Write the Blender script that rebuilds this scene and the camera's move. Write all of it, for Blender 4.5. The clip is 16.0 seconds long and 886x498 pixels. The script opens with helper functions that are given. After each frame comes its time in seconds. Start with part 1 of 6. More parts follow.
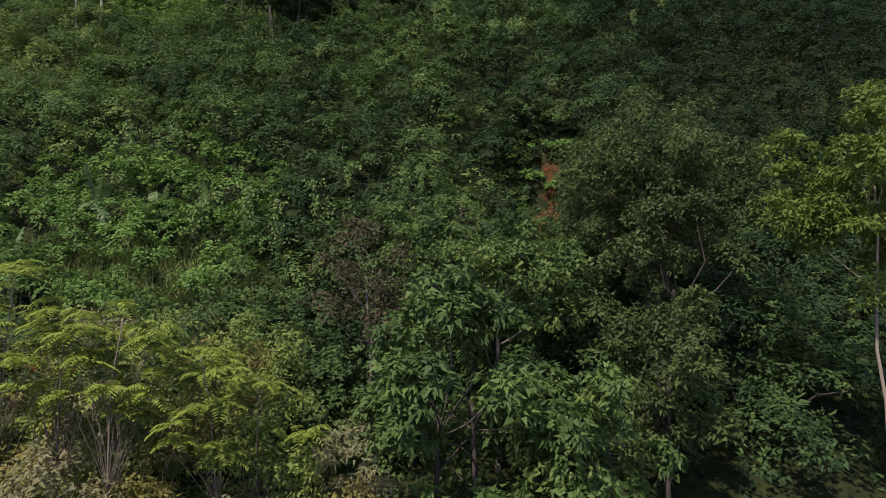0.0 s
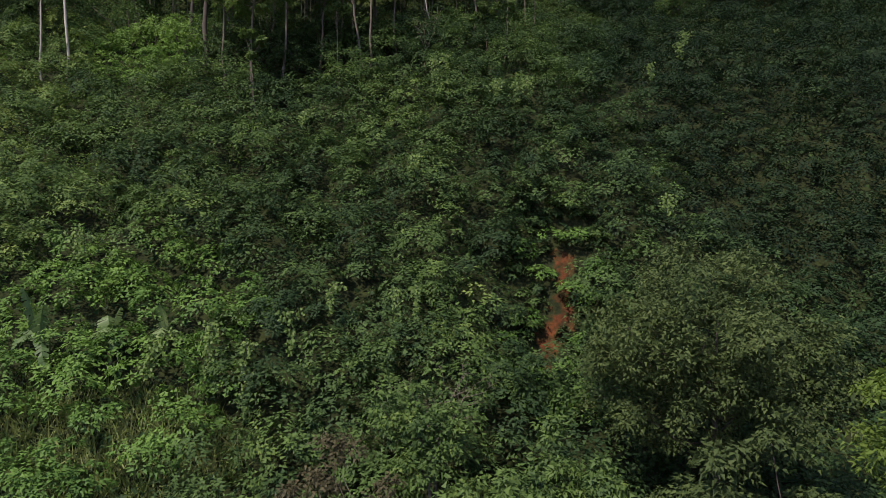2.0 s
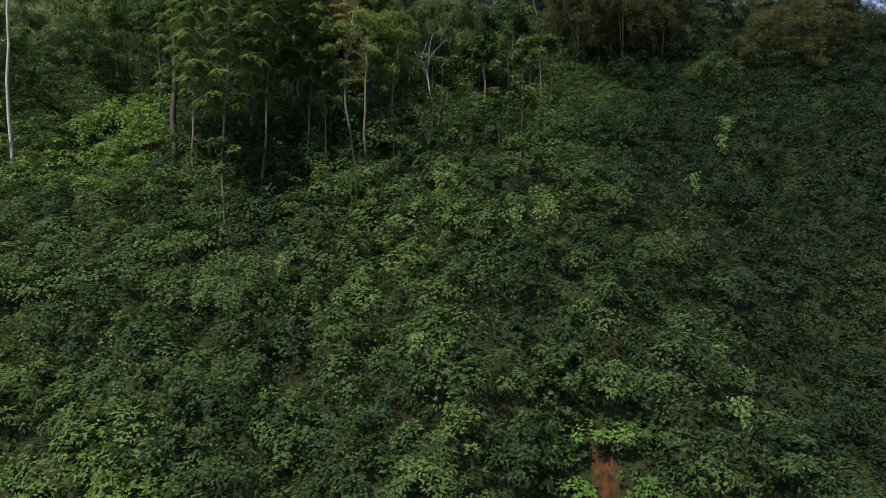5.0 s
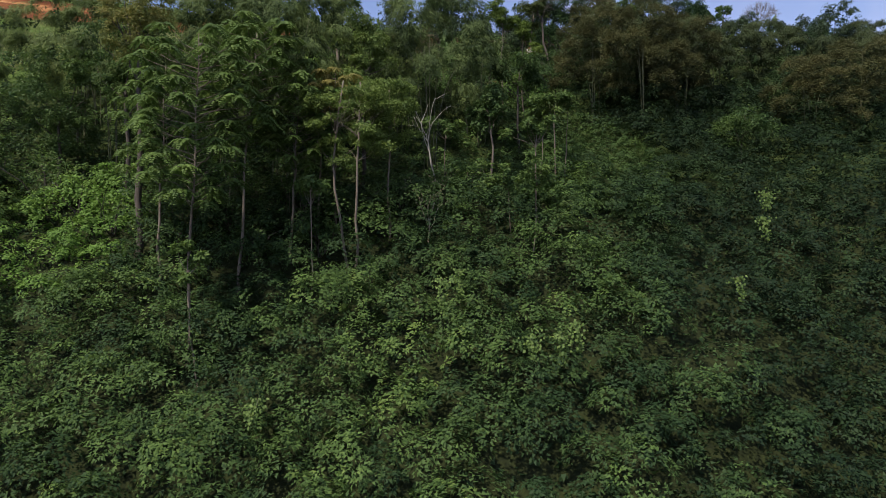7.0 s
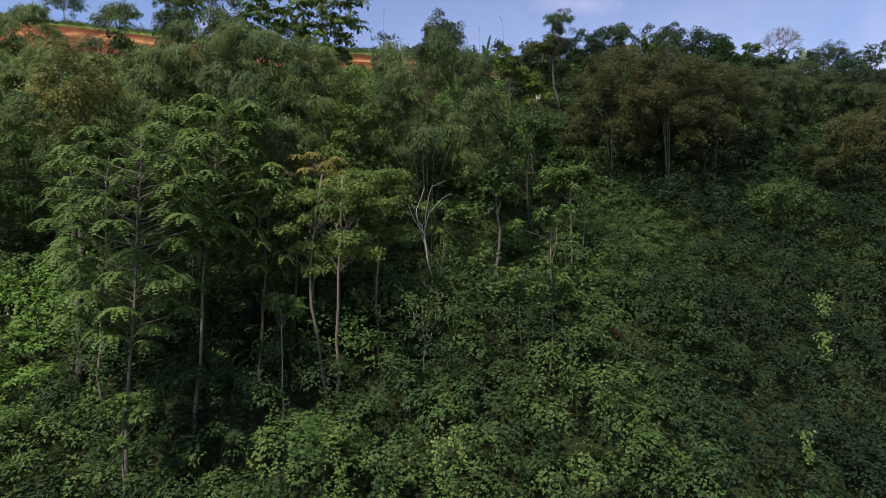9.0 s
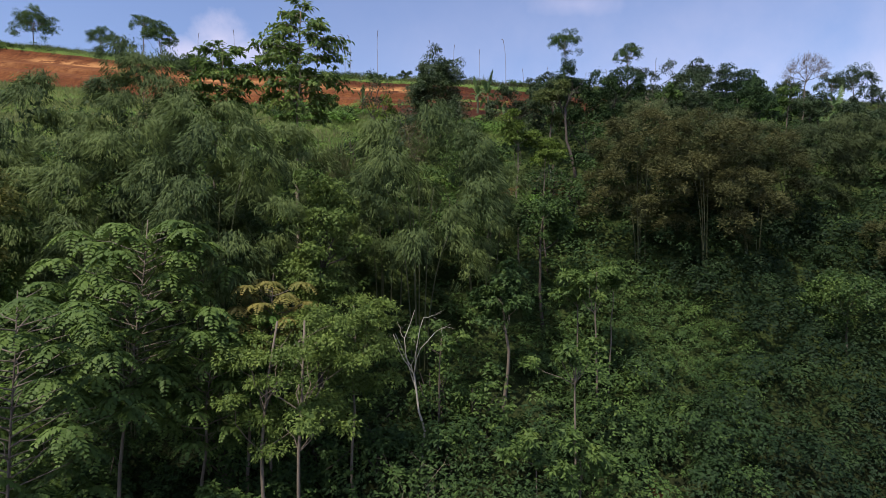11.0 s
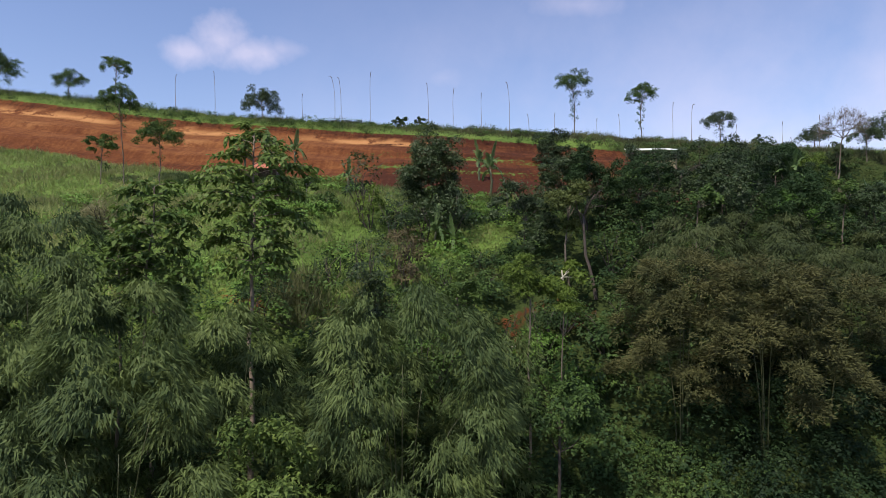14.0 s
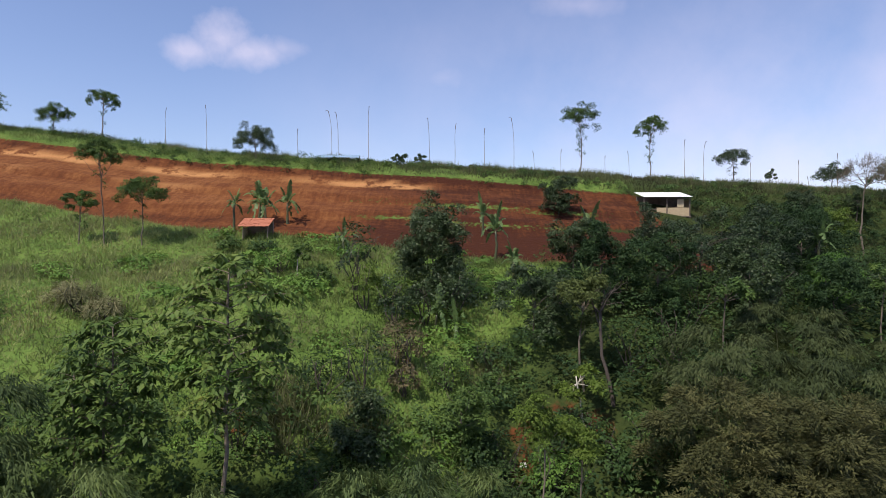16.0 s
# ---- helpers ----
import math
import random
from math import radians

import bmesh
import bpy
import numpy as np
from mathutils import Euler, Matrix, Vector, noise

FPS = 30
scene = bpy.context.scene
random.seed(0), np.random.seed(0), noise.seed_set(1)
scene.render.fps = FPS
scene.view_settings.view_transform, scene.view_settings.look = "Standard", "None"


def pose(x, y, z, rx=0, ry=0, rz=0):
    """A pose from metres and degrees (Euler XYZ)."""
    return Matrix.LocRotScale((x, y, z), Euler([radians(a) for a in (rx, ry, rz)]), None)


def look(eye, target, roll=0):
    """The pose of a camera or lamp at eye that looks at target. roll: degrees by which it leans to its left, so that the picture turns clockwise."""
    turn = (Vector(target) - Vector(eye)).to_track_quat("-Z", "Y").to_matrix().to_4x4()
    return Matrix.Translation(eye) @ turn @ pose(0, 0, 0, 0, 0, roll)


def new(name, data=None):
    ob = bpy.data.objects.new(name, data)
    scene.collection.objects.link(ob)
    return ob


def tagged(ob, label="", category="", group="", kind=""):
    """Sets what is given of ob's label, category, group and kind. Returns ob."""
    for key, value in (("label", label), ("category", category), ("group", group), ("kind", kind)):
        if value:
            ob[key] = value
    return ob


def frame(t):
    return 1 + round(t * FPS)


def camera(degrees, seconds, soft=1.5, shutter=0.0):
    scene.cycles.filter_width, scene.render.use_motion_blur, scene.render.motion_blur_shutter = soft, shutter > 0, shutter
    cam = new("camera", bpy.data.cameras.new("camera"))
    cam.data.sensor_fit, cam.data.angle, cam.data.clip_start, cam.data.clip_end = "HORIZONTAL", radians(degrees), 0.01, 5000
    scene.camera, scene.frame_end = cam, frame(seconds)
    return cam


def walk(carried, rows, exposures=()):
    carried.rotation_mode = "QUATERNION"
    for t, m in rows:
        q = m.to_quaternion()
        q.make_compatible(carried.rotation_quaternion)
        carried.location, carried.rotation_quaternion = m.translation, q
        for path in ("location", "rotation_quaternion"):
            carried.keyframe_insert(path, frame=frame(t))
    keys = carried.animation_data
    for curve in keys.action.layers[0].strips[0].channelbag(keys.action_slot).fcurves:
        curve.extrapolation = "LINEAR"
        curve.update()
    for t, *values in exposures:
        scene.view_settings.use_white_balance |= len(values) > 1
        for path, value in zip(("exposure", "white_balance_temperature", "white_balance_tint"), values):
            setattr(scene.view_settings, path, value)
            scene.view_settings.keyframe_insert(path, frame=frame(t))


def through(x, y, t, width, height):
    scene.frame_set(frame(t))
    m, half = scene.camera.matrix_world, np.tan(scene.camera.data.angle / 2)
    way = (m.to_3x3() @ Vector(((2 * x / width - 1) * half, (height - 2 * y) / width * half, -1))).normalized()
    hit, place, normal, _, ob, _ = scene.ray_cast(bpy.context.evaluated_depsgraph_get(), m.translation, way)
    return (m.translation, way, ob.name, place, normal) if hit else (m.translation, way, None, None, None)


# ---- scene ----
cam = camera(72.0, 16.0, soft=0.9)
ROWS = [
    (0.0, 0.000, 0.000, 8.000, -0.003, 0.211, -0.112),
    (0.5, -0.021, 0.819, 9.081, -0.022, 0.141, -0.059),
    (1.0, -0.036, 1.629, 10.150, -0.068, 0.064, 0.012),
    (1.5, -0.029, 2.383, 11.195, -0.088, 0.011, 0.020),
    (2.0, 0.007, 3.131, 12.252, -0.084, -0.048, -0.004),
    (2.5, 0.006, 3.886, 13.297, -0.056, -0.054, 0.006),
    (3.0, -0.004, 4.656, 14.336, -0.025, -0.002, 0.033),
    (3.5, -0.062, 5.465, 15.388, -0.077, 0.055, 0.052),
    (4.0, -0.148, 6.309, 16.457, -0.129, 0.072, 0.034),
    (6.5, -0.413, 11.016, 21.990, -0.102, 0.101, 0.041),
    (7.0, -0.410, 12.009, 23.153, -0.064, 0.055, 0.076),
    (7.5, -0.388, 13.050, 24.344, -0.032, 0.001, 0.074),
    (8.0, -0.360, 14.123, 25.521, -0.003, -0.055, 0.028),
    (8.5, -0.322, 15.253, 26.690, 0.026, -0.098, -0.010),
    (9.0, -0.299, 16.441, 27.843, 0.045, -0.093, -0.023),
    (11.5, -0.084, 23.091, 33.705, -0.007, -0.066, 0.104),
    (12.0, -0.017, 24.234, 34.841, 0.016, 0.009, 0.083),
    (12.5, 0.042, 25.259, 35.983, 0.026, 0.031, 0.084),
    (13.0, 0.109, 26.199, 37.119, 0.061, 0.033, 0.085),
    (13.5, 0.148, 27.035, 38.223, 0.067, -0.022, 0.035),
    (14.0, 0.183, 27.867, 39.389, 0.092, -0.036, 0.012),
    (14.5, 0.187, 28.652, 40.557, 0.108, -0.065, -0.043),
    (15.0, 0.150, 29.418, 41.712, 0.091, -0.078, -0.072),
    (15.5, 0.103, 30.129, 42.846, 0.093, -0.080, -0.163),
    (16.0, 0.078, 30.758, 44.000, 0.102, -0.055, -0.253),
]
walk(cam, [(t, pose(x, y, z, 90 + pitch, roll, yaw)) for t, x, y, z, yaw, pitch, roll in ROWS],
     exposures=[(0.0, 0.38, 6550, 18), (4.0, 0.36, 6520, 13), (9.0, 0.34, 6500, 11), (13.0, 0.27, 6500, 11), (16.0, 0.24, 6500, 11)])

# ---- light ----
SUN_DIR = Vector((-0.43, -0.52, 1.0)).normalized()
world = bpy.data.worlds.new("sky")
scene.world = world
world.use_nodes = True
wn, wl = world.node_tree.nodes, world.node_tree.links
wn.clear()
w_out = wn.new("ShaderNodeOutputWorld")
w_bg = wn.new("ShaderNodeBackground")
w_sky = wn.new("ShaderNodeTexSky")
w_sky.sky_type = "NISHITA"
w_sky.sun_disc = False
w_sky.sun_elevation = math.asin(SUN_DIR.z)
w_sky.sun_rotation = math.atan2(SUN_DIR.x, SUN_DIR.y)
w_sky.air_density, w_sky.dust_density, w_sky.ozone_density = 1.0, 0.8, 4.0
w_bg.inputs["Strength"].default_value = 0.138
# thin clouds: noise over the direction of the sky, denser in one small heap and in a band of haze on one side
w_tc = wn.new("ShaderNodeTexCoord")


def w_math(op, a, b_=None, c=None, clamp=False):
    n = wn.new("ShaderNodeMath")
    n.operation, n.use_clamp = op, clamp
    for k, v in enumerate((a, b_, c)):
        if v is None:
            continue
        if isinstance(v, (int, float)):
            n.inputs[k].default_value = v
        else:
            wl.new(v, n.inputs[k])
    return n.outputs[0]


w_sep = wn.new("ShaderNodeSeparateXYZ")
wl.new(w_tc.outputs["Generated"], w_sep.inputs[0])
w_y = w_math("MAXIMUM", w_math("ABSOLUTE", w_sep.outputs["Y"]), 0.05)
w_u = w_math("DIVIDE", w_sep.outputs["X"], w_y)
w_v = w_math("DIVIDE", w_sep.outputs["Z"], w_y)
w_noise = wn.new("ShaderNodeTexNoise")
w_noise.inputs["Scale"].default_value = 4.0
w_noise.inputs["Detail"].default_value = 9
w_noise.inputs["Roughness"].default_value = 0.6
wl.new(w_tc.outputs["Generated"], w_noise.inputs["Vector"])
w_fine = wn.new("ShaderNodeTexNoise")
w_fine.inputs["Scale"].default_value = 17.0
w_fine.inputs["Detail"].default_value = 7
w_fine.inputs["Roughness"].default_value = 0.56
wl.new(w_tc.outputs["Generated"], w_fine.inputs["Vector"])


def w_heap(u, v, ru, rv, soft, amount):
    """A small heap of cloud about one direction, its rim broken by noise."""
    du = w_math("DIVIDE", w_math("SUBTRACT", w_u, u), ru)
    dv = w_math("DIVIDE", w_math("SUBTRACT", w_v, v), rv)
    d = w_math("SQRT", w_math("ADD", w_math("MULTIPLY", du, du), w_math("MULTIPLY", dv, dv)))
    d = w_math("ADD", d, w_math("MULTIPLY_ADD", w_fine.outputs["Fac"], 1.7, -0.85))
    return w_math("MULTIPLY", w_math("DIVIDE", w_math("SUBTRACT", 1.0, d), soft, clamp=True), amount)


w_cover = w_math("MULTIPLY_ADD", w_noise.outputs["Fac"], 1.8, -0.58, clamp=True)
w_side = w_math("MULTIPLY_ADD", w_u, 0.75, 0.32, clamp=True)
w_low = w_math("MULTIPLY_ADD", w_v, -2.4, 1.0, clamp=True)
w_haze = w_math("MULTIPLY", w_math("MULTIPLY", w_cover, w_side), w_math("MULTIPLY_ADD", w_low, 0.9, 0.3))
w_all = w_haze
for u_, v_, ru_, rv_, soft_, amount_ in ((-0.365, 0.345, 0.062, 0.052, 0.9, 0.5), (-0.425, 0.322, 0.06, 0.032, 0.9, 0.42), (-0.325, 0.322, 0.075, 0.034, 0.9, 0.42), (-0.265, 0.328, 0.05, 0.022, 1.0, 0.25),
                                         (0.0, 0.28, 0.06, 0.03, 1.2, 0.2), (0.22, 0.40, 0.14, 0.03, 1.2, 0.25)):
    w_all = w_math("MAXIMUM", w_all, w_heap(u_, v_, ru_, rv_, soft_, amount_))
w_tint = wn.new("ShaderNodeMix")
w_tint.data_type, w_tint.blend_type = "RGBA", "MULTIPLY"
w_tint.inputs["Factor"].default_value = 1.0
wl.new(w_sky.outputs[0], w_tint.inputs[6])
w_tint.inputs[7].default_value = (1.11, 0.975, 1.03, 1)
w_mix = wn.new("ShaderNodeMix")
w_mix.data_type = "RGBA"
wl.new(w_all, w_mix.inputs["Factor"])
wl.new(w_tint.outputs[2], w_mix.inputs[6])
w_mix.inputs[7].default_value = (6.5, 5.75, 6.6, 1)
wl.new(w_mix.outputs[2], w_bg.inputs["Color"])
wl.new(w_bg.outputs[0], w_out.inputs[0])
sun = new("sun", bpy.data.lights.new("sun", "SUN"))
sun.data.energy, sun.data.angle, sun.data.color = 4.5, radians(2.0), (1.0, 0.92, 0.78)
sun.matrix_world = look(SUN_DIR * 200, (0, 0, 0))
tagged(sun, "sunlight from a high sun", "sun", kind="structure")

# ---- materials ----
def nodes(name):
    m = bpy.data.materials.new(name)
    m.use_nodes = True
    n = m.node_tree.nodes
    return m, n, m.node_tree.links, n["Principled BSDF"]


def ramp(n, stops):
    r = n.new("ShaderNodeValToRGB")
    e = r.color_ramp.elements
    while len(e) < len(stops):
        e.new(0.5)
    for k, (p, c) in zip(e, stops):
        k.position, k.color = p, (*c, 1)
    return r


def leaf_material(name, dark, mid, light, rough=0.6, through=0.32, patch=0.9, gloss=0.2, single=0.2):
    """Leaves: colour by plant, by single leaf and by patch of growth."""
    m, n, l, b = nodes(name)
    tone = n.new("ShaderNodeAttribute")
    tone.attribute_name = "tone"
    geo = n.new("ShaderNodeNewGeometry")
    obj = n.new("ShaderNodeObjectInfo")
    tex = n.new("ShaderNodeTexNoise")
    tex.inputs["Scale"].default_value = patch
    tex.inputs["Detail"].default_value = 4
    l.new(geo.outputs["Position"], tex.inputs["Vector"])
    mix = n.new("ShaderNodeMath")
    mix.operation = "MULTIPLY_ADD"
    l.new(geo.outputs["Random Per Island"], mix.inputs[0])
    mix.inputs[1].default_value = single
    l.new(tone.outputs["Fac"], mix.inputs[2])
    add = n.new("ShaderNodeMath")
    add.operation = "MULTIPLY_ADD"
    l.new(tex.outputs["Fac"], add.inputs[0])
    add.inputs[1].default_value = 0.6
    l.new(mix.outputs[0], add.inputs[2])
    sub = n.new("ShaderNodeMath")
    sub.operation = "ADD"
    l.new(add.outputs[0], sub.inputs[0])
    sub.inputs[1].default_value = -0.3 - single * 0.5
    warm = lambda c: (c[0] * 1.2, c[1] * 1.02, c[2] * 1.24)
    r = ramp(n, [(0.0, warm(dark)), (0.5, warm(mid)), (1.0, warm(light))])
    l.new(sub.outputs[0], r.inputs[0])
    l.new(r.outputs[0], b.inputs["Base Color"])
    b.inputs["Roughness"].default_value = rough
    b.inputs["Specular IOR Level"].default_value = gloss
    tr = n.new("ShaderNodeBsdfTranslucent")
    l.new(r.outputs[0], tr.inputs["Color"])
    ms = n.new("ShaderNodeMixShader")
    ms.inputs[0].default_value = through
    l.new(b.outputs[0], ms.inputs[1])
    l.new(tr.outputs[0], ms.inputs[2])
    l.new(ms.outputs[0], n["Material Output"].inputs["Surface"])
    return m


def plain_material(name, a, b_, scale=6.0, rough=0.8, bump=0.3, stretch=(1, 1, 1), metal=0.0):
    """Two tones at two scales with a fine relief."""
    m, n, l, b = nodes(name)
    tc = n.new("ShaderNodeTexCoord")
    mp = n.new("ShaderNodeMapping")
    mp.inputs["Scale"].default_value = stretch
    l.new(tc.outputs["Object"], mp.inputs["Vector"])
    t1 = n.new("ShaderNodeTexNoise")
    t1.inputs["Scale"].default_value = scale
    t1.inputs["Detail"].default_value = 8
    t1.inputs["Roughness"].default_value = 0.65
    l.new(mp.outputs[0], t1.inputs["Vector"])
    info = n.new("ShaderNodeObjectInfo")
    ad = n.new("ShaderNodeMath")
    ad.operation = "MULTIPLY_ADD"
    l.new(info.outputs["Random"], ad.inputs[0])
    ad.inputs[1].default_value = 0.25
    l.new(t1.outputs["Fac"], ad.inputs[2])
    r = ramp(n, [(0.35, a), (0.8, b_)])
    l.new(ad.outputs[0], r.inputs[0])
    l.new(r.outputs[0], b.inputs["Base Color"])
    b.inputs["Roughness"].default_value = rough
    b.inputs["Metallic"].default_value = metal
    bp = n.new("ShaderNodeBump")
    bp.inputs["Strength"].default_value = bump
    bp.inputs["Distance"].default_value = 0.03
    l.new(t1.outputs["Fac"], bp.inputs["Height"])
    l.new(bp.outputs[0], b.inputs["Normal"])
    return m


def ground_material():
    """Litter and low weeds under the plants, grass on the field, red earth where it is dug or slipped."""
    m, n, l, b = nodes("ground")
    geo = n.new("ShaderNodeNewGeometry")
    t1 = n.new("ShaderNodeTexNoise")
    t1.inputs["Scale"].default_value = 0.5
    t1.inputs["Detail"].default_value = 9
    t1.inputs["Roughness"].default_value = 0.7
    t2 = n.new("ShaderNodeTexNoise")
    t2.inputs["Scale"].default_value = 3.5
    t2.inputs["Detail"].default_value = 6
    for t in (t1, t2):
        l.new(geo.outputs["Position"], t.inputs["Vector"])
    soil = n.new("ShaderNodeAttribute")
    soil.attribute_name = "soil"
    grass = n.new("ShaderNodeAttribute")
    grass.attribute_name = "grass"
    pale = n.new("ShaderNodeAttribute")
    pale.attribute_name = "pale"
    # litter kept near black to deepen the shade between plants
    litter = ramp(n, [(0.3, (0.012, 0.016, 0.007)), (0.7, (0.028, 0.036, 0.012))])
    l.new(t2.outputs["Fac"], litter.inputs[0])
    turf = ramp(n, [(0.3, (0.05, 0.09, 0.02)), (0.55, (0.10, 0.16, 0.035)), (0.8, (0.15, 0.18, 0.055))])
    l.new(t1.outputs["Fac"], turf.inputs[0])
    earth = ramp(n, [(0.28, (0.045, 0.015, 0.008)), (0.5, (0.112, 0.039, 0.015)), (0.74, (0.2, 0.083, 0.03))])
    rake = n.new("ShaderNodeMapping")
    rake.inputs["Scale"].default_value = (3.4, 0.3, 0.3)
    l.new(geo.outputs["Position"], rake.inputs["Vector"])
    t3 = n.new("ShaderNodeTexNoise")
    t3.inputs["Scale"].default_value = 1.0
    t3.inputs["Detail"].default_value = 6
    l.new(rake.outputs[0], t3.inputs["Vector"])
    blend = n.new("ShaderNodeMath")
    blend.operation = "MULTIPLY_ADD"
    l.new(t3.outputs["Fac"], blend.inputs[0])
    blend.inputs[1].default_value = 0.34
    half = n.new("ShaderNodeMath")
    half.operation = "MULTIPLY"
    l.new(t1.outputs["Fac"], half.inputs[0])
    half.inputs[1].default_value = 0.5
    l.new(half.outputs[0], blend.inputs[2])
    bed = n.new("ShaderNodeMapping")
    bed.inputs["Scale"].default_value = (0.1, 0.75, 0.75)
    l.new(geo.outputs["Position"], bed.inputs["Vector"])
    t4 = n.new("ShaderNodeTexNoise")
    t4.inputs["Scale"].default_value = 1.0
    t4.inputs["Detail"].default_value = 5
    t4.inputs["Roughness"].default_value = 0.6
    l.new(bed.outputs[0], t4.inputs["Vector"])
    layers = n.new("ShaderNodeMath")
    layers.operation = "MULTIPLY_ADD"
    l.new(t4.outputs["Fac"], layers.inputs[0])
    layers.inputs[1].default_value = 0.42
    l.new(blend.outputs[0], layers.inputs[2])
    damp = n.new("ShaderNodeAttribute")
    damp.attribute_name = "damp"
    wet = n.new("ShaderNodeMath")
    wet.operation = "MULTIPLY_ADD"
    l.new(damp.outputs["Fac"], wet.inputs[0])
    wet.inputs[1].default_value = -0.24
    crumbs = n.new("ShaderNodeMath")
    crumbs.operation = "MULTIPLY_ADD"
    l.new(t2.outputs["Fac"], crumbs.inputs[0])
    crumbs.inputs[1].default_value = 0.3
    crumbs.inputs[2].default_value = -0.2
    both = n.new("ShaderNodeMath")
    l.new(crumbs.outputs[0], both.inputs[0])
    l.new(layers.outputs[0], both.inputs[1])
    l.new(both.outputs[0], wet.inputs[2])
    l.new(wet.outputs[0], earth.inputs[0])
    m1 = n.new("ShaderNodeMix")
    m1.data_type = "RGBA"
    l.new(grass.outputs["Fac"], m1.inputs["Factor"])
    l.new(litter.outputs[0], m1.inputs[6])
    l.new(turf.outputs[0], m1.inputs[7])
    mp = n.new("ShaderNodeMix")
    mp.data_type = "RGBA"
    chip = n.new("ShaderNodeMapRange")
    chip.inputs["From Min"].default_value = 0.4
    chip.inputs["From Max"].default_value = 0.47
    l.new(t1.outputs["Fac"], chip.inputs["Value"])
    pm = n.new("ShaderNodeMath")
    pm.operation = "MULTIPLY"
    l.new(pale.outputs["Fac"], pm.inputs[0])
    l.new(chip.outputs[0], pm.inputs[1])
    l.new(pm.outputs[0], mp.inputs["Factor"])
    l.new(earth.outputs[0], mp.inputs[6])
    mp.inputs[7].default_value = (0.37, 0.185, 0.075, 1)
    edge = n.new("ShaderNodeMath")
    edge.operation = "MULTIPLY_ADD"
    l.new(t2.outputs["Fac"], edge.inputs[0])
    edge.inputs[1].default_value = 1.0
    edge.inputs[2].default_value = -0.5
    ad = n.new("ShaderNodeMath")
    l.new(soil.outputs["Fac"], ad.inputs[0])
    l.new(edge.outputs[0], ad.inputs[1])
    st = n.new("ShaderNodeMapRange")
    st.inputs["From Min"].default_value = 0.35
    st.inputs["From Max"].default_value = 0.65
    l.new(ad.outputs[0], st.inputs["Value"])
    m2 = n.new("ShaderNodeMix")
    m2.data_type = "RGBA"
    l.new(st.outputs[0], m2.inputs["Factor"])
    l.new(m1.outputs[2], m2.inputs[6])
    l.new(mp.outputs[2], m2.inputs[7])
    l.new(m2.outputs[2], b.inputs["Base Color"])
    b.inputs["Roughness"].default_value = 0.95
    b.inputs["Specular IOR Level"].default_value = 0.1
    bp = n.new("ShaderNodeBump")
    bp.inputs["Strength"].default_value = 0.6
    bp.inputs["Distance"].default_value = 0.25
    l.new(t2.outputs["Fac"], bp.inputs["Height"])
    l.new(bp.outputs[0], b.inputs["Normal"])
    return m


M_GROUND = ground_material()
M_SHRUB = leaf_material("shrub_leaves", (0.023, 0.054, 0.017), (0.077, 0.152, 0.033), (0.2, 0.295, 0.058), gloss=0.12)
# darker than shrub_leaves; on the gully thicket this stands for the slope's shade
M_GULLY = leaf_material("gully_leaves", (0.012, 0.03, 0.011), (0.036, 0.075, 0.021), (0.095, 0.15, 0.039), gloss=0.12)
M_BRIGHT = leaf_material("bright_leaves", (0.055, 0.135, 0.022), (0.115, 0.24, 0.038), (0.2, 0.33, 0.06))
M_DARK = leaf_material("dark_leaves", (0.018, 0.04, 0.015), (0.042, 0.08, 0.025), (0.09, 0.14, 0.042), rough=0.5, gloss=0.3)
M_MID = leaf_material("mid_leaves", (0.035, 0.08, 0.02), (0.085, 0.16, 0.032), (0.17, 0.25, 0.05))
M_FERN = leaf_material("feather_leaves", (0.06, 0.115, 0.024), (0.13, 0.215, 0.04), (0.22, 0.31, 0.055))
M_BAMBOO = leaf_material("bamboo_leaves", (0.045, 0.082, 0.027), (0.12, 0.188, 0.052), (0.24, 0.32, 0.095), rough=0.6, gloss=0.1)
M_DRYBAMBOO = leaf_material("dry_bamboo_leaves", (0.038, 0.054, 0.019), (0.084, 0.102, 0.034), (0.155, 0.165, 0.06), gloss=0.08)
M_FROND = leaf_material("feathered_leaves", (0.038, 0.082, 0.02), (0.095, 0.175, 0.034), (0.205, 0.3, 0.055))
M_DULLBAMBOO = leaf_material("dull_bamboo_leaves", (0.024, 0.043, 0.015), (0.056, 0.086, 0.028), (0.105, 0.142, 0.05), rough=0.6, gloss=0.1)
M_YELLOW = leaf_material("yellow_leaves", (0.08, 0.145, 0.02), (0.165, 0.255, 0.036), (0.29, 0.385, 0.065))
M_RUST = leaf_material("rust_leaves", (0.068, 0.105, 0.025), (0.13, 0.165, 0.038), (0.225, 0.215, 0.052))
M_GREY = leaf_material("grey_leaves", (0.03, 0.056, 0.017), (0.068, 0.112, 0.03), (0.13, 0.18, 0.052), gloss=0.1)
M_BROWNTWIG = leaf_material("withered_leaves", (0.056, 0.06, 0.025), (0.1, 0.1, 0.042), (0.165, 0.155, 0.068))
M_VINE = leaf_material("vine_leaves", (0.065, 0.13, 0.03), (0.12, 0.21, 0.045), (0.2, 0.3, 0.075))
M_OLIVE = leaf_material("olive_grass", (0.03, 0.04, 0.016), (0.064, 0.075, 0.03), (0.12, 0.122, 0.052), rough=0.7)
M_GRASS = leaf_material("grass_blades", (0.065, 0.118, 0.027), (0.142, 0.212, 0.054), (0.26, 0.31, 0.105), rough=0.65)
M_DRYGRASS = leaf_material("dry_grass", (0.085, 0.115, 0.04), (0.16, 0.185, 0.075), (0.26, 0.275, 0.125), rough=0.7)
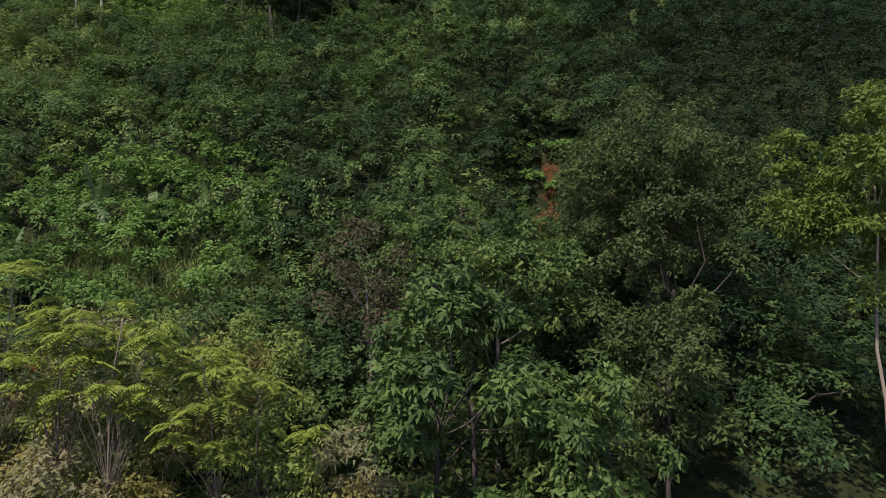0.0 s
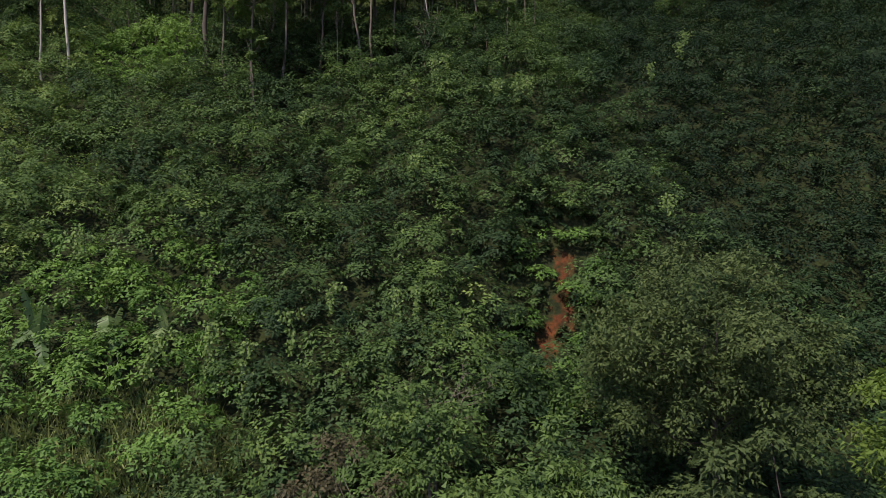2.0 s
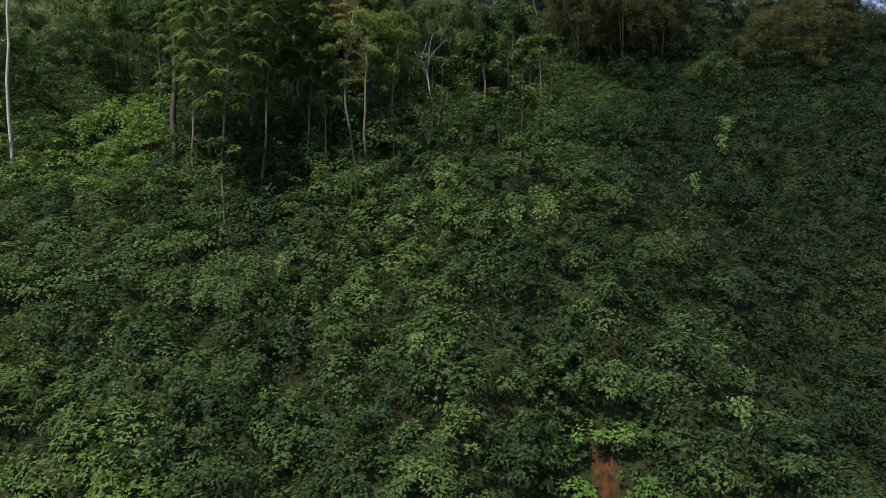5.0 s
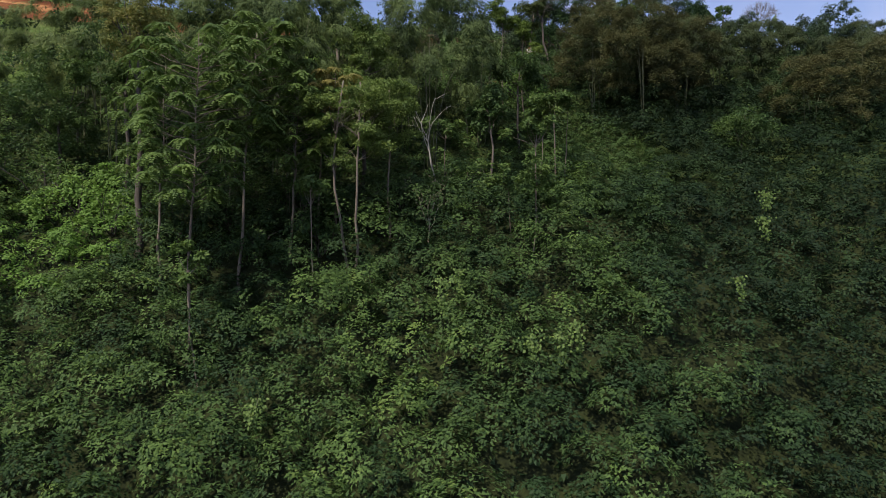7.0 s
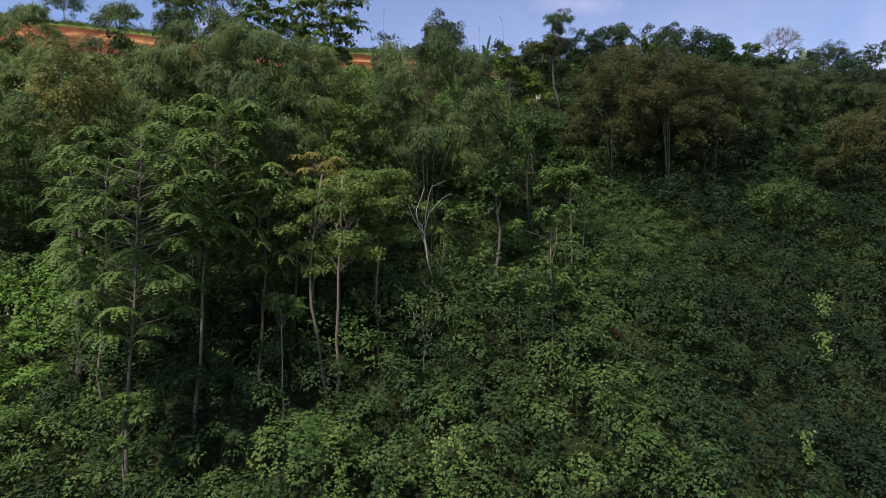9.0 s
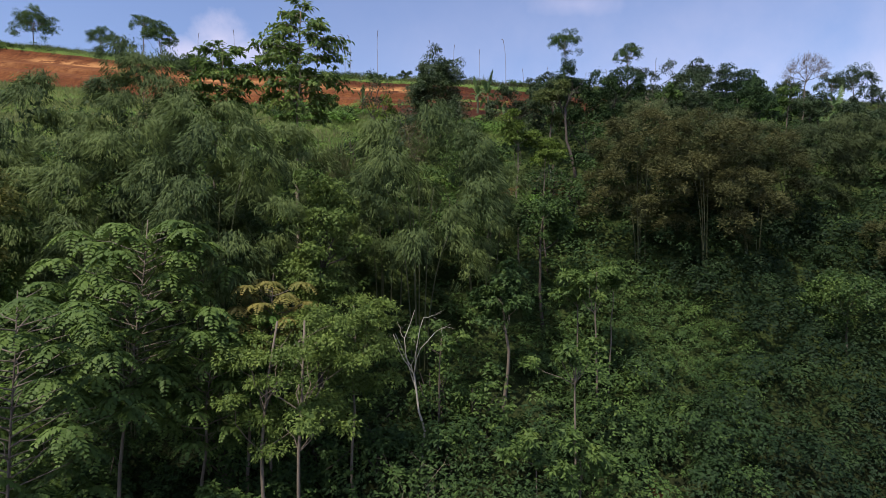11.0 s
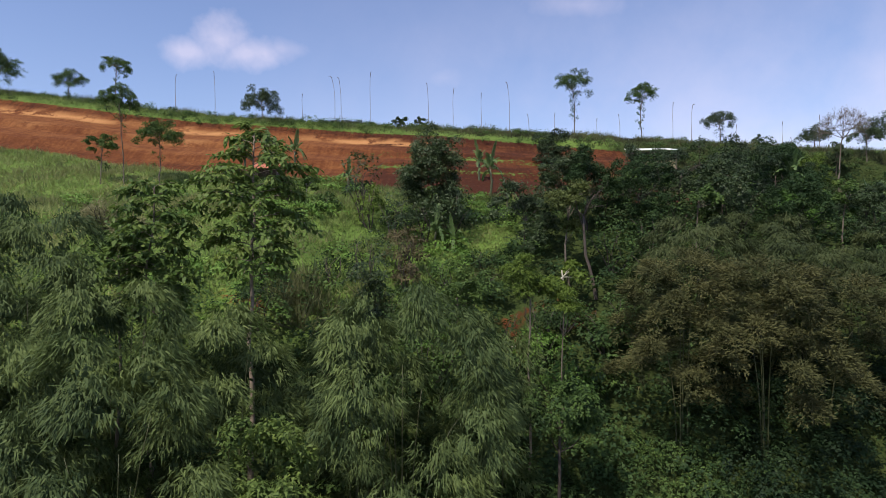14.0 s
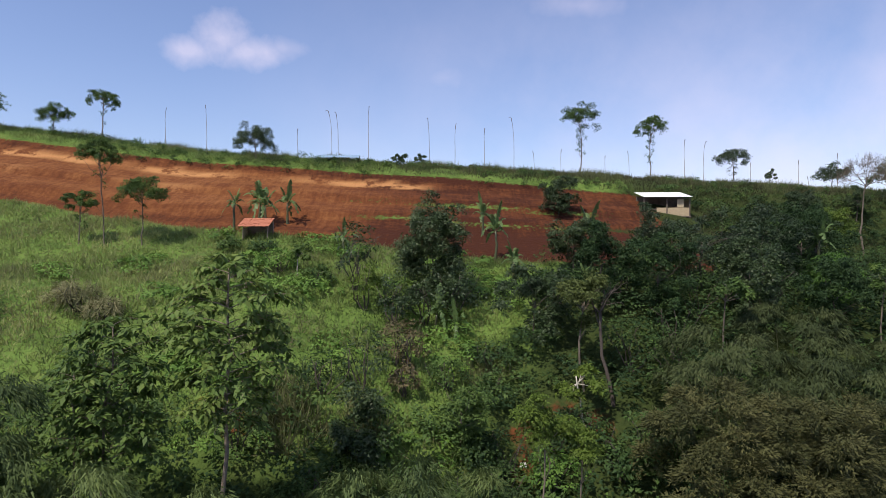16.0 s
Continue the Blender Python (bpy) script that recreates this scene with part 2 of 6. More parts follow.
M_BANANA = leaf_material("banana_leaves", (0.045, 0.1, 0.03), (0.095, 0.175, 0.05), (0.17, 0.26, 0.085), rough=0.45)
M_BARK = plain_material("bark", (0.07, 0.055, 0.042), (0.17, 0.14, 0.11), 5, 0.9, 0.5, (1, 1, 0.3))
M_PALEBARK = plain_material("pale_bark", (0.22, 0.20, 0.165), (0.42, 0.39, 0.33), 4, 0.85, 0.4, (1, 1, 0.4))
M_DARKBARK = plain_material("dark_bark", (0.03, 0.025, 0.02), (0.075, 0.06, 0.05), 5, 0.9, 0.5, (1, 1, 0.3))
M_CULM = plain_material("bamboo_culm", (0.03, 0.04, 0.015), (0.08, 0.085, 0.035), 3, 0.5, 0.1, (1, 1, 0.3))
M_TIN = plain_material("white_tin_sheet", (0.62, 0.63, 0.64), (0.82, 0.83, 0.84), 2, 0.45, 0.05)
M_BOARD = plain_material("pale_bamboo_matting", (0.30, 0.23, 0.14), (0.46, 0.37, 0.24), 7, 0.8, 0.3, (1, 1, 4))
M_TIMBER = plain_material("old_timber", (0.06, 0.045, 0.035), (0.14, 0.11, 0.085), 6, 0.85, 0.3)
M_TILE = plain_material("clay_tiles", (0.28, 0.085, 0.045), (0.42, 0.16, 0.09), 4, 0.85, 0.3)
M_PAPER = plain_material("white_plastic", (0.45, 0.45, 0.43), (0.6, 0.6, 0.58), 5, 0.6, 0.2)
M_BLUE = plain_material("pale_blue_sheet", (0.17, 0.28, 0.42), (0.28, 0.4, 0.52), 3, 0.5, 0.1)
M_CLOTH = plain_material("orange_cloth", (0.5, 0.16, 0.06), (0.62, 0.24, 0.11), 5, 0.9, 0.2)
M_BLOSSOM = leaf_material("white_blossom", (0.55, 0.55, 0.45), (0.7, 0.7, 0.62), (0.8, 0.8, 0.74))
M_POLE = plain_material("weathered_pole", (0.14, 0.11, 0.085), (0.26, 0.21, 0.16), 5, 0.8, 0.2, (1, 1, 0.2))

# ---- tools ----
rng = np.random.default_rng(7)


def unit(a):
    return a / np.maximum(np.linalg.norm(a, axis=-1, keepdims=True), 1e-9)


def link(ob, parent):
    if parent is not None:
        ob.parent = parent
    return ob


def part(name, me, material, parent, label=""):
    me.materials.append(material)
    ob = new(name, me)
    ob.parent = parent
    if label:
        ob["label"] = label
    return ob


def quad_mesh(name, Q, tone=None):
    """A mesh of loose leaves of three or four corners; tone: one number a leaf."""
    n, k = Q.shape[:2]
    me = bpy.data.meshes.new(name)
    me.vertices.add(k * n)
    me.vertices.foreach_set("co", np.ascontiguousarray(Q, dtype=np.float32).ravel())
    me.loops.add(k * n)
    me.loops.foreach_set("vertex_index", np.arange(k * n, dtype=np.int32))
    me.polygons.add(n)
    me.polygons.foreach_set("loop_start", np.arange(0, k * n, k, dtype=np.int32))
    me.update(calc_edges=True)
    a = me.attributes.new("tone", "FLOAT", "POINT")
    if tone is None:
        tone = np.full(n, 0.3)
    a.data.foreach_set("value", np.repeat(tone, k).astype(np.float32))
    return me


def poly_mesh(name, verts, faces, smooth=True):
    me = bpy.data.meshes.new(name)
    me.from_pydata([tuple(v) for v in verts], [], faces)
    me.update()
    if smooth:
        me.polygons.foreach_set("use_smooth", [True] * len(me.polygons))
    return me


def blade_tris(P, D, N, L, W, fold=0.2):
    """Small pointed leaves, three corners each, from base points P along D, facing N."""
    D = unit(D)
    S = unit(np.cross(D, N))
    L = np.broadcast_to(L, (len(P),))[:, None]
    W = np.broadcast_to(W, (len(P),))[:, None]
    base = P + D * L * 0.12
    return np.stack([base + S * W * 0.56, P + D * L + np.cross(D, S) * L * 0.1, base - S * W * 0.56], 1)


def leaf_quads(P, D, N, L, W, fold=0.25):
    """Kite-shaped leaves from base points P along D, facing N, of length L and width W."""
    D = unit(D)
    S = unit(np.cross(D, N))
    U = np.cross(S, D)
    L = np.broadcast_to(L, (len(P),))[:, None]
    W = np.broadcast_to(W, (len(P),))[:, None]
    mid = P + D * L * 0.45
    a = mid + S * W * 0.5 + U * W * fold
    c = mid - S * W * 0.5 + U * W * fold
    tip = P + D * L - U * L * 0.12
    return np.stack([P, a, tip, c], 1)


def tubes(paths, sides=6):
    """Vertices and faces of round tapered tubes; each path: points and radii."""
    V, F = [], []
    ang = np.linspace(0, 2 * np.pi, sides, endpoint=False)
    for pts, rad in paths:
        pts = np.asarray(pts, float)
        T = unit(np.gradient(pts, axis=0))
        ref = np.array([0.31, 0.95, 0.05])
        A = unit(np.cross(T, ref))
        B = np.cross(T, A)
        base = len(V)
        for p, a, b, r in zip(pts, A, B, rad):
            for th in ang:
                V.append(p + r * (a * np.cos(th) + b * np.sin(th)))
        for i in range(len(pts) - 1):
            for j in range(sides):
                k = (j + 1) % sides
                F.append((base + i * sides + j, base + i * sides + k, base + (i + 1) * sides + k, base + (i + 1) * sides + j))
        F.append(tuple(base + (len(pts) - 1) * sides + j for j in range(sides)))
    return V, F


def bend(a, b, sag=0.15, n=6, wob=0.03):
    """A slightly crooked way from a to b."""
    a, b = np.asarray(a, float), np.asarray(b, float)
    s = np.linspace(0, 1, n)[:, None]
    L = np.linalg.norm(b - a)
    side = rng.normal(0, 1, 3) * np.array([1, 1, 0.2])
    p = a + (b - a) * s + side * np.sin(np.pi * s) * L * sag * 0.5
    p[1:-1] += rng.normal(0, wob * L, (n - 2, 3))
    return p


def sprays(C, A, R, K, L, W, droop=0.25, jit=0.5):
    """Leafy twig ends: round each centre C, with axis A and radius R, K leaves that stand out from it."""
    n = len(C)
    R = np.broadcast_to(R, (n,))
    A = unit(A)
    t1 = unit(np.cross(A, np.array([0.2, 0.9, 0.37])))
    t2 = np.cross(A, t1)
    th = rng.uniform(0, 2 * np.pi, (n, K))
    rr = np.sqrt(rng.uniform(0.02, 1, (n, K))) * R[:, None]
    out = t1[:, None] * np.cos(th)[..., None] + t2[:, None] * np.sin(th)[..., None]
    P = C[:, None] + out * (rr * 0.75)[..., None] + A[:, None] * (rng.normal(0, 0.22, (n, K)) * R[:, None] - droop * rr * rr / R[:, None])[..., None]
    D = out + A[:, None] * rng.normal(0.05, jit, (n, K))[..., None] - np.array([0, 0, droop])
    N = A[:, None] + rng.normal(0, jit, (n, K, 3))
    f = lambda a: a.reshape(-1, 3)
    m = n * K
    Lr = L * rng.uniform(0.6, 1.25, m)
    return blade_tris(f(P), f(D), f(N), Lr, Lr * W / L)


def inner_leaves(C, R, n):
    """Large leaves deep in clumps of centre C and radius R, darkened as shade."""
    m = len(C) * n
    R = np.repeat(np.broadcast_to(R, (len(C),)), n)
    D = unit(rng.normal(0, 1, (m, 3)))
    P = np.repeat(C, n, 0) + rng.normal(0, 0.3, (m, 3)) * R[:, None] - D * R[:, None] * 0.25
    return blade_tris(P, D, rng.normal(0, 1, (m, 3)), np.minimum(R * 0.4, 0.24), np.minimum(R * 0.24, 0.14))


def smooth_step(a, b, v):
    s = np.clip((v - a) / (b - a), 0, 1)
    return s * s * (3 - 2 * s)


def waves(x, y, seed, size):
    """Smooth unevenness from a few crossed waves."""
    r = np.random.default_rng(seed)
    v = 0
    for k in range(7):
        a, f = r.uniform(0, np.pi), 2 * np.pi / size * r.uniform(0.5, 1.6)
        v = v + np.sin((x * np.cos(a) + y * np.sin(a)) * f + r.uniform(0, 6.28))
    return v / 7 * 1.6


# ---- ground ----
PROFILE_Y = np.array([-4000, -300, -60, -25, -8, 4, 12, 18, 23, 28, 33, 38, 42, 46, 49, 52, 55, 57, 60, 62, 65, 68, 70, 73, 76, 79.5, 84, 90, 91, 94, 98, 106, 140, 300, 4000.0])
PROFILE_Z = np.array([-60, -40, -16, -10, -5, -0.8, 2.6, 5.6, 9.2, 13.4, 17.6, 21.6, 24.6, 27.3, 29.2, 31.8, 34.6, 36.0, 37.6, 38.7, 40.3, 41.6, 42.4, 43.6, 44.5, 45.5, 47.4, 49.9, 51.2, 52.2, 53.0, 53.0, 50, 30, -60.0])
GY = np.concatenate([np.linspace(-4000, -100, 26), np.linspace(-90, -10, 30), np.arange(-8, 120, 0.5), np.linspace(122, 300, 40), np.geomspace(320, 4000, 16)])
GX = np.concatenate([-np.geomspace(4000, 75, 24), np.arange(-70, 70.1, 1.1), np.geomspace(75, 4000, 24)])


def profile(y):
    z = 0
    for d, w in ((-1.2, 1), (-0.5, 2), (0, 2), (0.5, 2), (1.2, 1)):
        z = z + w * np.interp(y + d, PROFILE_Y, PROFILE_Z)
    return z / 8


def height(x, y):
    x, y = np.asarray(x, float), np.asarray(y, float)
    z = profile(y)
    top = smooth_step(66, 84, y)
    xl = np.clip(x, -70, 70)
    z = z - 0.055 * xl * top * smooth_step(400, 100, y)
    z = z - 0.12 * np.clip(x - 18, 0, 40) * smooth_step(58, 66, y) * smooth_step(95, 84, y)
    z = z + 0.06 * np.clip(-24 - x, 0, 40) * top * smooth_step(300, 110, y)
    near = smooth_step(130, 60, y) * smooth_step(-30, 0, y) * smooth_step(120, 50, np.abs(x))
    z = z - 1.3 * np.exp(-((x - 15 - 0.12 * (y - 30)) / 5.5) ** 2) * near * smooth_step(4, 20, y) * smooth_step(66, 52, y)
    z = z + (0.55 * waves(x, y, 3, 17) + 0.18 * waves(x, y, 5, 5)) * near * (1 - 0.7 * top)
    bank = smooth_step(77, 79, y) * smooth_step(91, 90, y) * smooth_step(30, 20, x) * smooth_step(-70, -50, x)
    wy = y + 0.5 * waves(x, y, 61, 14)
    z = z + bank * (0.35 * smooth_step(80.6, 81.1, wy) - 0.35 * smooth_step(81.1, 84.4, wy) + 0.4 * smooth_step(84.6, 85.1, wy) - 0.4 * smooth_step(85.1, 89, wy))
    z = z - 2.7 * np.exp(-((x - 3.6) / 2.5) ** 2 - ((y - 24.4) / 3.3) ** 2)
    z = z - 1.1 * np.exp(-((x - 3.6) / 2.0) ** 2 - ((y - 56.5) / 3.5) ** 2)
    z = z + 0.17 * np.clip(-1 - x, 0, 7) * smooth_step(50, 55, y) * smooth_step(72, 64, y)
    return z


def red_soil(x, y):
    """Where the earth lies bare, 0 to 1."""
    low = 76.5 - 0.17 * np.maximum(x + 15, -15) - 0.02 * np.minimum(x + 30, 0) - 0.4 * waves(x, y, 11, 9)
    s = smooth_step(low - 0.6, low + 0.6, y) * smooth_step(91.6, 90.6, y + 0.05 * np.clip(x, 0, 20)) * smooth_step(20.5, 17.5, x + 0.8 * waves(x, y, 13, 5))
    wy = y + 0.5 * waves(x, y, 61, 14)
    ledge = np.exp(-((wy - 80.7) / 0.35) ** 2) + np.exp(-((wy - 84.7) / 0.3) ** 2)
    s = s * (1 - 0.62 * ledge * smooth_step(-14, -4, x))
    for cx, cy, rx, ry in ((4.95, 27.3, 0.34, 0.55), (4.7, 26.8, 0.5, 0.8), (4.35, 25.9, 0.65, 0.9), (3.8, 25.0, 0.9, 0.8), (6.9, 42.5, 0.4, 0.7), (7.3, 41.5, 0.35, 0.6), (3.5, 57.2, 0.9, 1.5), (6.9, 57.6, 1.3, 1.0), (-1.6, 60.8, 0.5, 1.0), (-1.5, 63.7, 0.4, 0.4), (-10.0, 56.8, 0.8, 0.7), (-8.1, 56.0, 0.9, 0.8), (5.4, 59.0, 0.8, 0.8), (33.0, 72.0, 3.0, 1.6), (-10.2, 16.2, 1.5, 1.1)):
        s = np.maximum(s, (0.57 if cy < 50 else 0.62) * smooth_step(1.3, 0.6, np.hypot((x - cx) / rx, (y - cy) / ry) + 0.35 * waves(x, y, 71, 1.3)))
    return s


def field_grass(x, y):
    f = smooth_step(52, 57, y) * smooth_step(7, 3.5, x - 0.5 * np.maximum(0, y - 66))
    f = f * (1 - 0.75 * smooth_step(0, 3, x) * smooth_step(64, 60, y))
    f = np.maximum(f, 0.15 * smooth_step(44, 48, y))
    return np.maximum(f, smooth_step(91, 92, y) * (1 - 0.8 * smooth_step(0, 14, x)))


XX, YY = np.meshgrid(GX, GY)
ZZ = height(XX, YY)
nx, ny = len(GX), len(GY)
gv = np.stack([XX, YY, ZZ], -1).reshape(-1, 3)
ii = (np.arange(ny - 1)[:, None] * nx + np.arange(nx - 1)[None]).ravel()
gme = bpy.data.meshes.new("ground")
gme.vertices.add(len(gv))
gme.vertices.foreach_set("co", gv.astype(np.float32).ravel())
gme.loops.add(4 * len(ii))
gme.loops.foreach_set("vertex_index", np.stack([ii, ii + 1, ii + nx + 1, ii + nx], 1).astype(np.int32).ravel())
gme.polygons.add(len(ii))
gme.polygons.foreach_set("loop_start", np.arange(0, 4 * len(ii), 4, dtype=np.int32))
gme.update(calc_edges=True)
gme.polygons.foreach_set("use_smooth", [True] * len(ii))
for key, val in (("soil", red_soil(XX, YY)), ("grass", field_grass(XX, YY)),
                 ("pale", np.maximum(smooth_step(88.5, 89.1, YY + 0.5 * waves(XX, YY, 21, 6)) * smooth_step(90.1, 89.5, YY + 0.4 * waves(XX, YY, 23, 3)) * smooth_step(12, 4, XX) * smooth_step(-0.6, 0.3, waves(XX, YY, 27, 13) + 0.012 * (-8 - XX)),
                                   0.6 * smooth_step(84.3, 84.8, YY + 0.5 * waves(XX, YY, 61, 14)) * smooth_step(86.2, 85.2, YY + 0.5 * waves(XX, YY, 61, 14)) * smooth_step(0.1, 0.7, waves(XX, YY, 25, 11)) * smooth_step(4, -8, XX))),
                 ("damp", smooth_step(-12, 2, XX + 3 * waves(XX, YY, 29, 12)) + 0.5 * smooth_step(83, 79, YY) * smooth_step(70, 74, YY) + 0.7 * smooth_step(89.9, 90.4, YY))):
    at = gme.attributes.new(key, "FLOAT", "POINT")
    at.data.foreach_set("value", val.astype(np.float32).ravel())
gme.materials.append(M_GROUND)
ground = tagged(new("ground", gme), "steep hillside of red earth with grass and leaf litter", "hillside", kind="structure")


def gz(x, y):
    return float(height(x, y))


# ---- kinds of plants ----
def shrub_leaves(cx, cy, R, H, tone, M=18, K=20, L=0.24, W=0.12, z=None, shell=0.72, vary=0.2, size=(0.28, 0.46)):
    """Leaves of many low shrubs at once; the arrays give place, radius, height and tone."""
    n = len(cx)
    K, L, W = int(K * 1.6), L * 0.76, W * 0.8
    z0 = height(cx, cy) if z is None else z
    u = rng.normal(0, 1, (n, M, 3))
    u[..., 2] = np.abs(u[..., 2]) * 0.9 - 0.25
    u = unit(u)
    C = np.stack([cx, cy, z0], -1)[:, None] + np.stack([u[..., 0] * R[:, None], u[..., 1] * R[:, None], H[:, None] * (0.5 + 0.5 * u[..., 2])], -1) * rng.uniform(shell, 1.05, (n, M, 1))
    A = u * 0.7 + np.array([0, 0, 1.0])
    r = (R[:, None] * rng.uniform(size[0], size[1], (n, M))).ravel()
    Q = sprays(C.reshape(-1, 3), A.reshape(-1, 3), r, K, L, W)
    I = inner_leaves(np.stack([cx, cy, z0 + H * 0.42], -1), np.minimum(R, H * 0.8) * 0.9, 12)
    # inner leaves 0.25 darker: the shrub's inner shade put into their tone
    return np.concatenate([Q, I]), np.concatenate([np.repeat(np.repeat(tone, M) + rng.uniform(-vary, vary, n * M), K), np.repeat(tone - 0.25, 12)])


def mound_leaves(cx, cy, R, H, tone, M=30, K=24, L=0.148, W=0.075, vary=0.11, size=(0.22, 0.37)):
    """Leaves of many shrubs at once: domed tufts of outward leaves over each shrub's rounded top, with gaps of shade between them."""
    n = len(cx)
    z0 = height(cx, cy)
    u = rng.normal(0, 1, (n, M, 3))
    u[..., 2] = np.abs(u[..., 2]) * 1.1 - 0.3
    u = unit(u)
    lobe = rng.uniform(0.78, 1.12, (n, M, 1))
    C = np.stack([cx, cy, z0 + H * 0.55], -1)[:, None] + u * np.stack([R, R, H * 0.45], -1)[:, None] * lobe
    A = unit(u * np.array([0.75, 0.75, 0.4]) + np.array([0, 0, 0.85])).reshape(-1, 3)
    C = C.reshape(-1, 3)
    r = (R[:, None] * rng.uniform(*size, (n, M))).ravel()
    m = n * M
    t1 = unit(np.cross(A, np.array([0.2, 0.9, 0.37])))
    t2 = np.cross(A, t1)
    th = rng.uniform(0, 2 * np.pi, (m, K))
    q = np.sqrt(rng.uniform(0.01, 1, (m, K)))
    out = t1[:, None] * np.cos(th)[..., None] + t2[:, None] * np.sin(th)[..., None]
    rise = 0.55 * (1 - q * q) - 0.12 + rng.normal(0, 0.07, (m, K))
    P = C[:, None] + (out * (q * 0.9)[..., None] + A[:, None] * rise[..., None]) * r[:, None, None]
    D = out + A[:, None] * (0.35 - 0.6 * q)[..., None] + rng.normal(0, 0.25, (m, K, 3))
    N = A[:, None] + out * (0.6 * q)[..., None] + rng.normal(0, 0.22, (m, K, 3))
    Lr = L * rng.uniform(0.65, 1.25, m * K)
    Q = blade_tris(P.reshape(-1, 3), D.reshape(-1, 3), N.reshape(-1, 3), Lr, Lr * W / L)
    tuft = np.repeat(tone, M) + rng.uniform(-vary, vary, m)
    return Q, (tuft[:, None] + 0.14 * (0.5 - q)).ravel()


def crown_leaves(clumps, K, L, W, per=14, droop=0.3, jit=0.5, flat=0.8, tone=0.3):
    """Leaves on the outer side of a set of clumps (centre, radius)."""
    out = []
    tones = []
    K, L, W = int(K * 1.7), L * 0.74, W * 0.78
    for c, r in clumps:
        u = rng.normal(0, 1, (per, 3))
        u[:, 2] = u[:, 2] + 0.35
        u = unit(u)
        C = np.asarray(c) + u * np.array([1, 1, flat]) * r * rng.uniform(0.55, 1.0, (per, 1))
        q = sprays(C, u * 0.6 + np.array([0, 0, 0.9]), r * rng.uniform(0.3, 0.5, per), K, L, W, droop, jit)
        out.append(q)
        tones.append(tone + rng.uniform(-0.1, 0.1) + np.repeat(rng.uniform(-0.14, 0.16, per), K))
        # inner leaves toned 0.2 darker to paint shade inside the clump
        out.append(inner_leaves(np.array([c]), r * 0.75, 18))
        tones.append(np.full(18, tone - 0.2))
    return np.concatenate(out), np.concatenate(tones)


def plant(name, label, category, x, y, group="", sink=0.1):
    e = new(name)
    e.location = (x, y, gz(x, y) - sink)
    e.empty_display_size = 0.3
    return tagged(e, label, category, group)


def broad_tree(x, y, h, rx, rz, clumps=26, bark=None, leaf=None, label="", lean=(0, 0), bare=0.45, K=16, L=0.3, W=0.15, per=14, r=(0.5, 0.9), thick=None,
               limbs=9, droop=0.3, name="tree", tone=0.3, ry=None, group="", flat=0.75, stems=1, spread=0.0):
    """A tree with one or more tapered trunks, limbs and a crown of leafy clumps."""
    e = plant(name, label, "tree", x, y, group)
    ry = ry or rx
    thick = thick or 0.014 * h
    top = np.array([lean[0], lean[1], h])
    cz = h - rz
    cl = []
    for k in range(clumps):
        u = rng.normal(0, 1, 3)
        u = u / np.linalg.norm(u) * rng.uniform(0.12, 1.0) ** 0.5
        cl.append((np.array([lean[0] + u[0] * rx, lean[1] + u[1] * ry, cz + u[2] * rz]), rng.uniform(*r)))
    paths = []
    for s in range(stems):
        o = rng.normal(0, 1, 3) * np.array([spread, spread, 0])
        o2 = o * 2.5
        tr = bend((o[0], o[1], -0.3), (top[0] * 0.8 + o2[0], top[1] * 0.8 + o2[1], cz + rz * (0.6 if flat < 0.6 else 0.0)), 0.05, 8, 0.006)
        paths.append((tr, np.linspace(thick, thick * 0.4, 8)))
        for c, rr in cl[s::stems][:limbs]:
            k = int(np.clip(np.searchsorted(tr[:, 2], c[2] - rr) - 1, 2, 6))
            b = bend(tr[k], c, 0.2, 5, 0.03)
            paths.append((b, np.linspace(thick * 0.26, thick * 0.07, 5)))
    V, F = tubes(paths, 6)
    part("trunk", poly_mesh("trunk", V, F), bark or M_BARK, e)
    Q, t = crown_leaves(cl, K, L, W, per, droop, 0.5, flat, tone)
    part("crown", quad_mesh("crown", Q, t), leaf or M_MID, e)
    return e


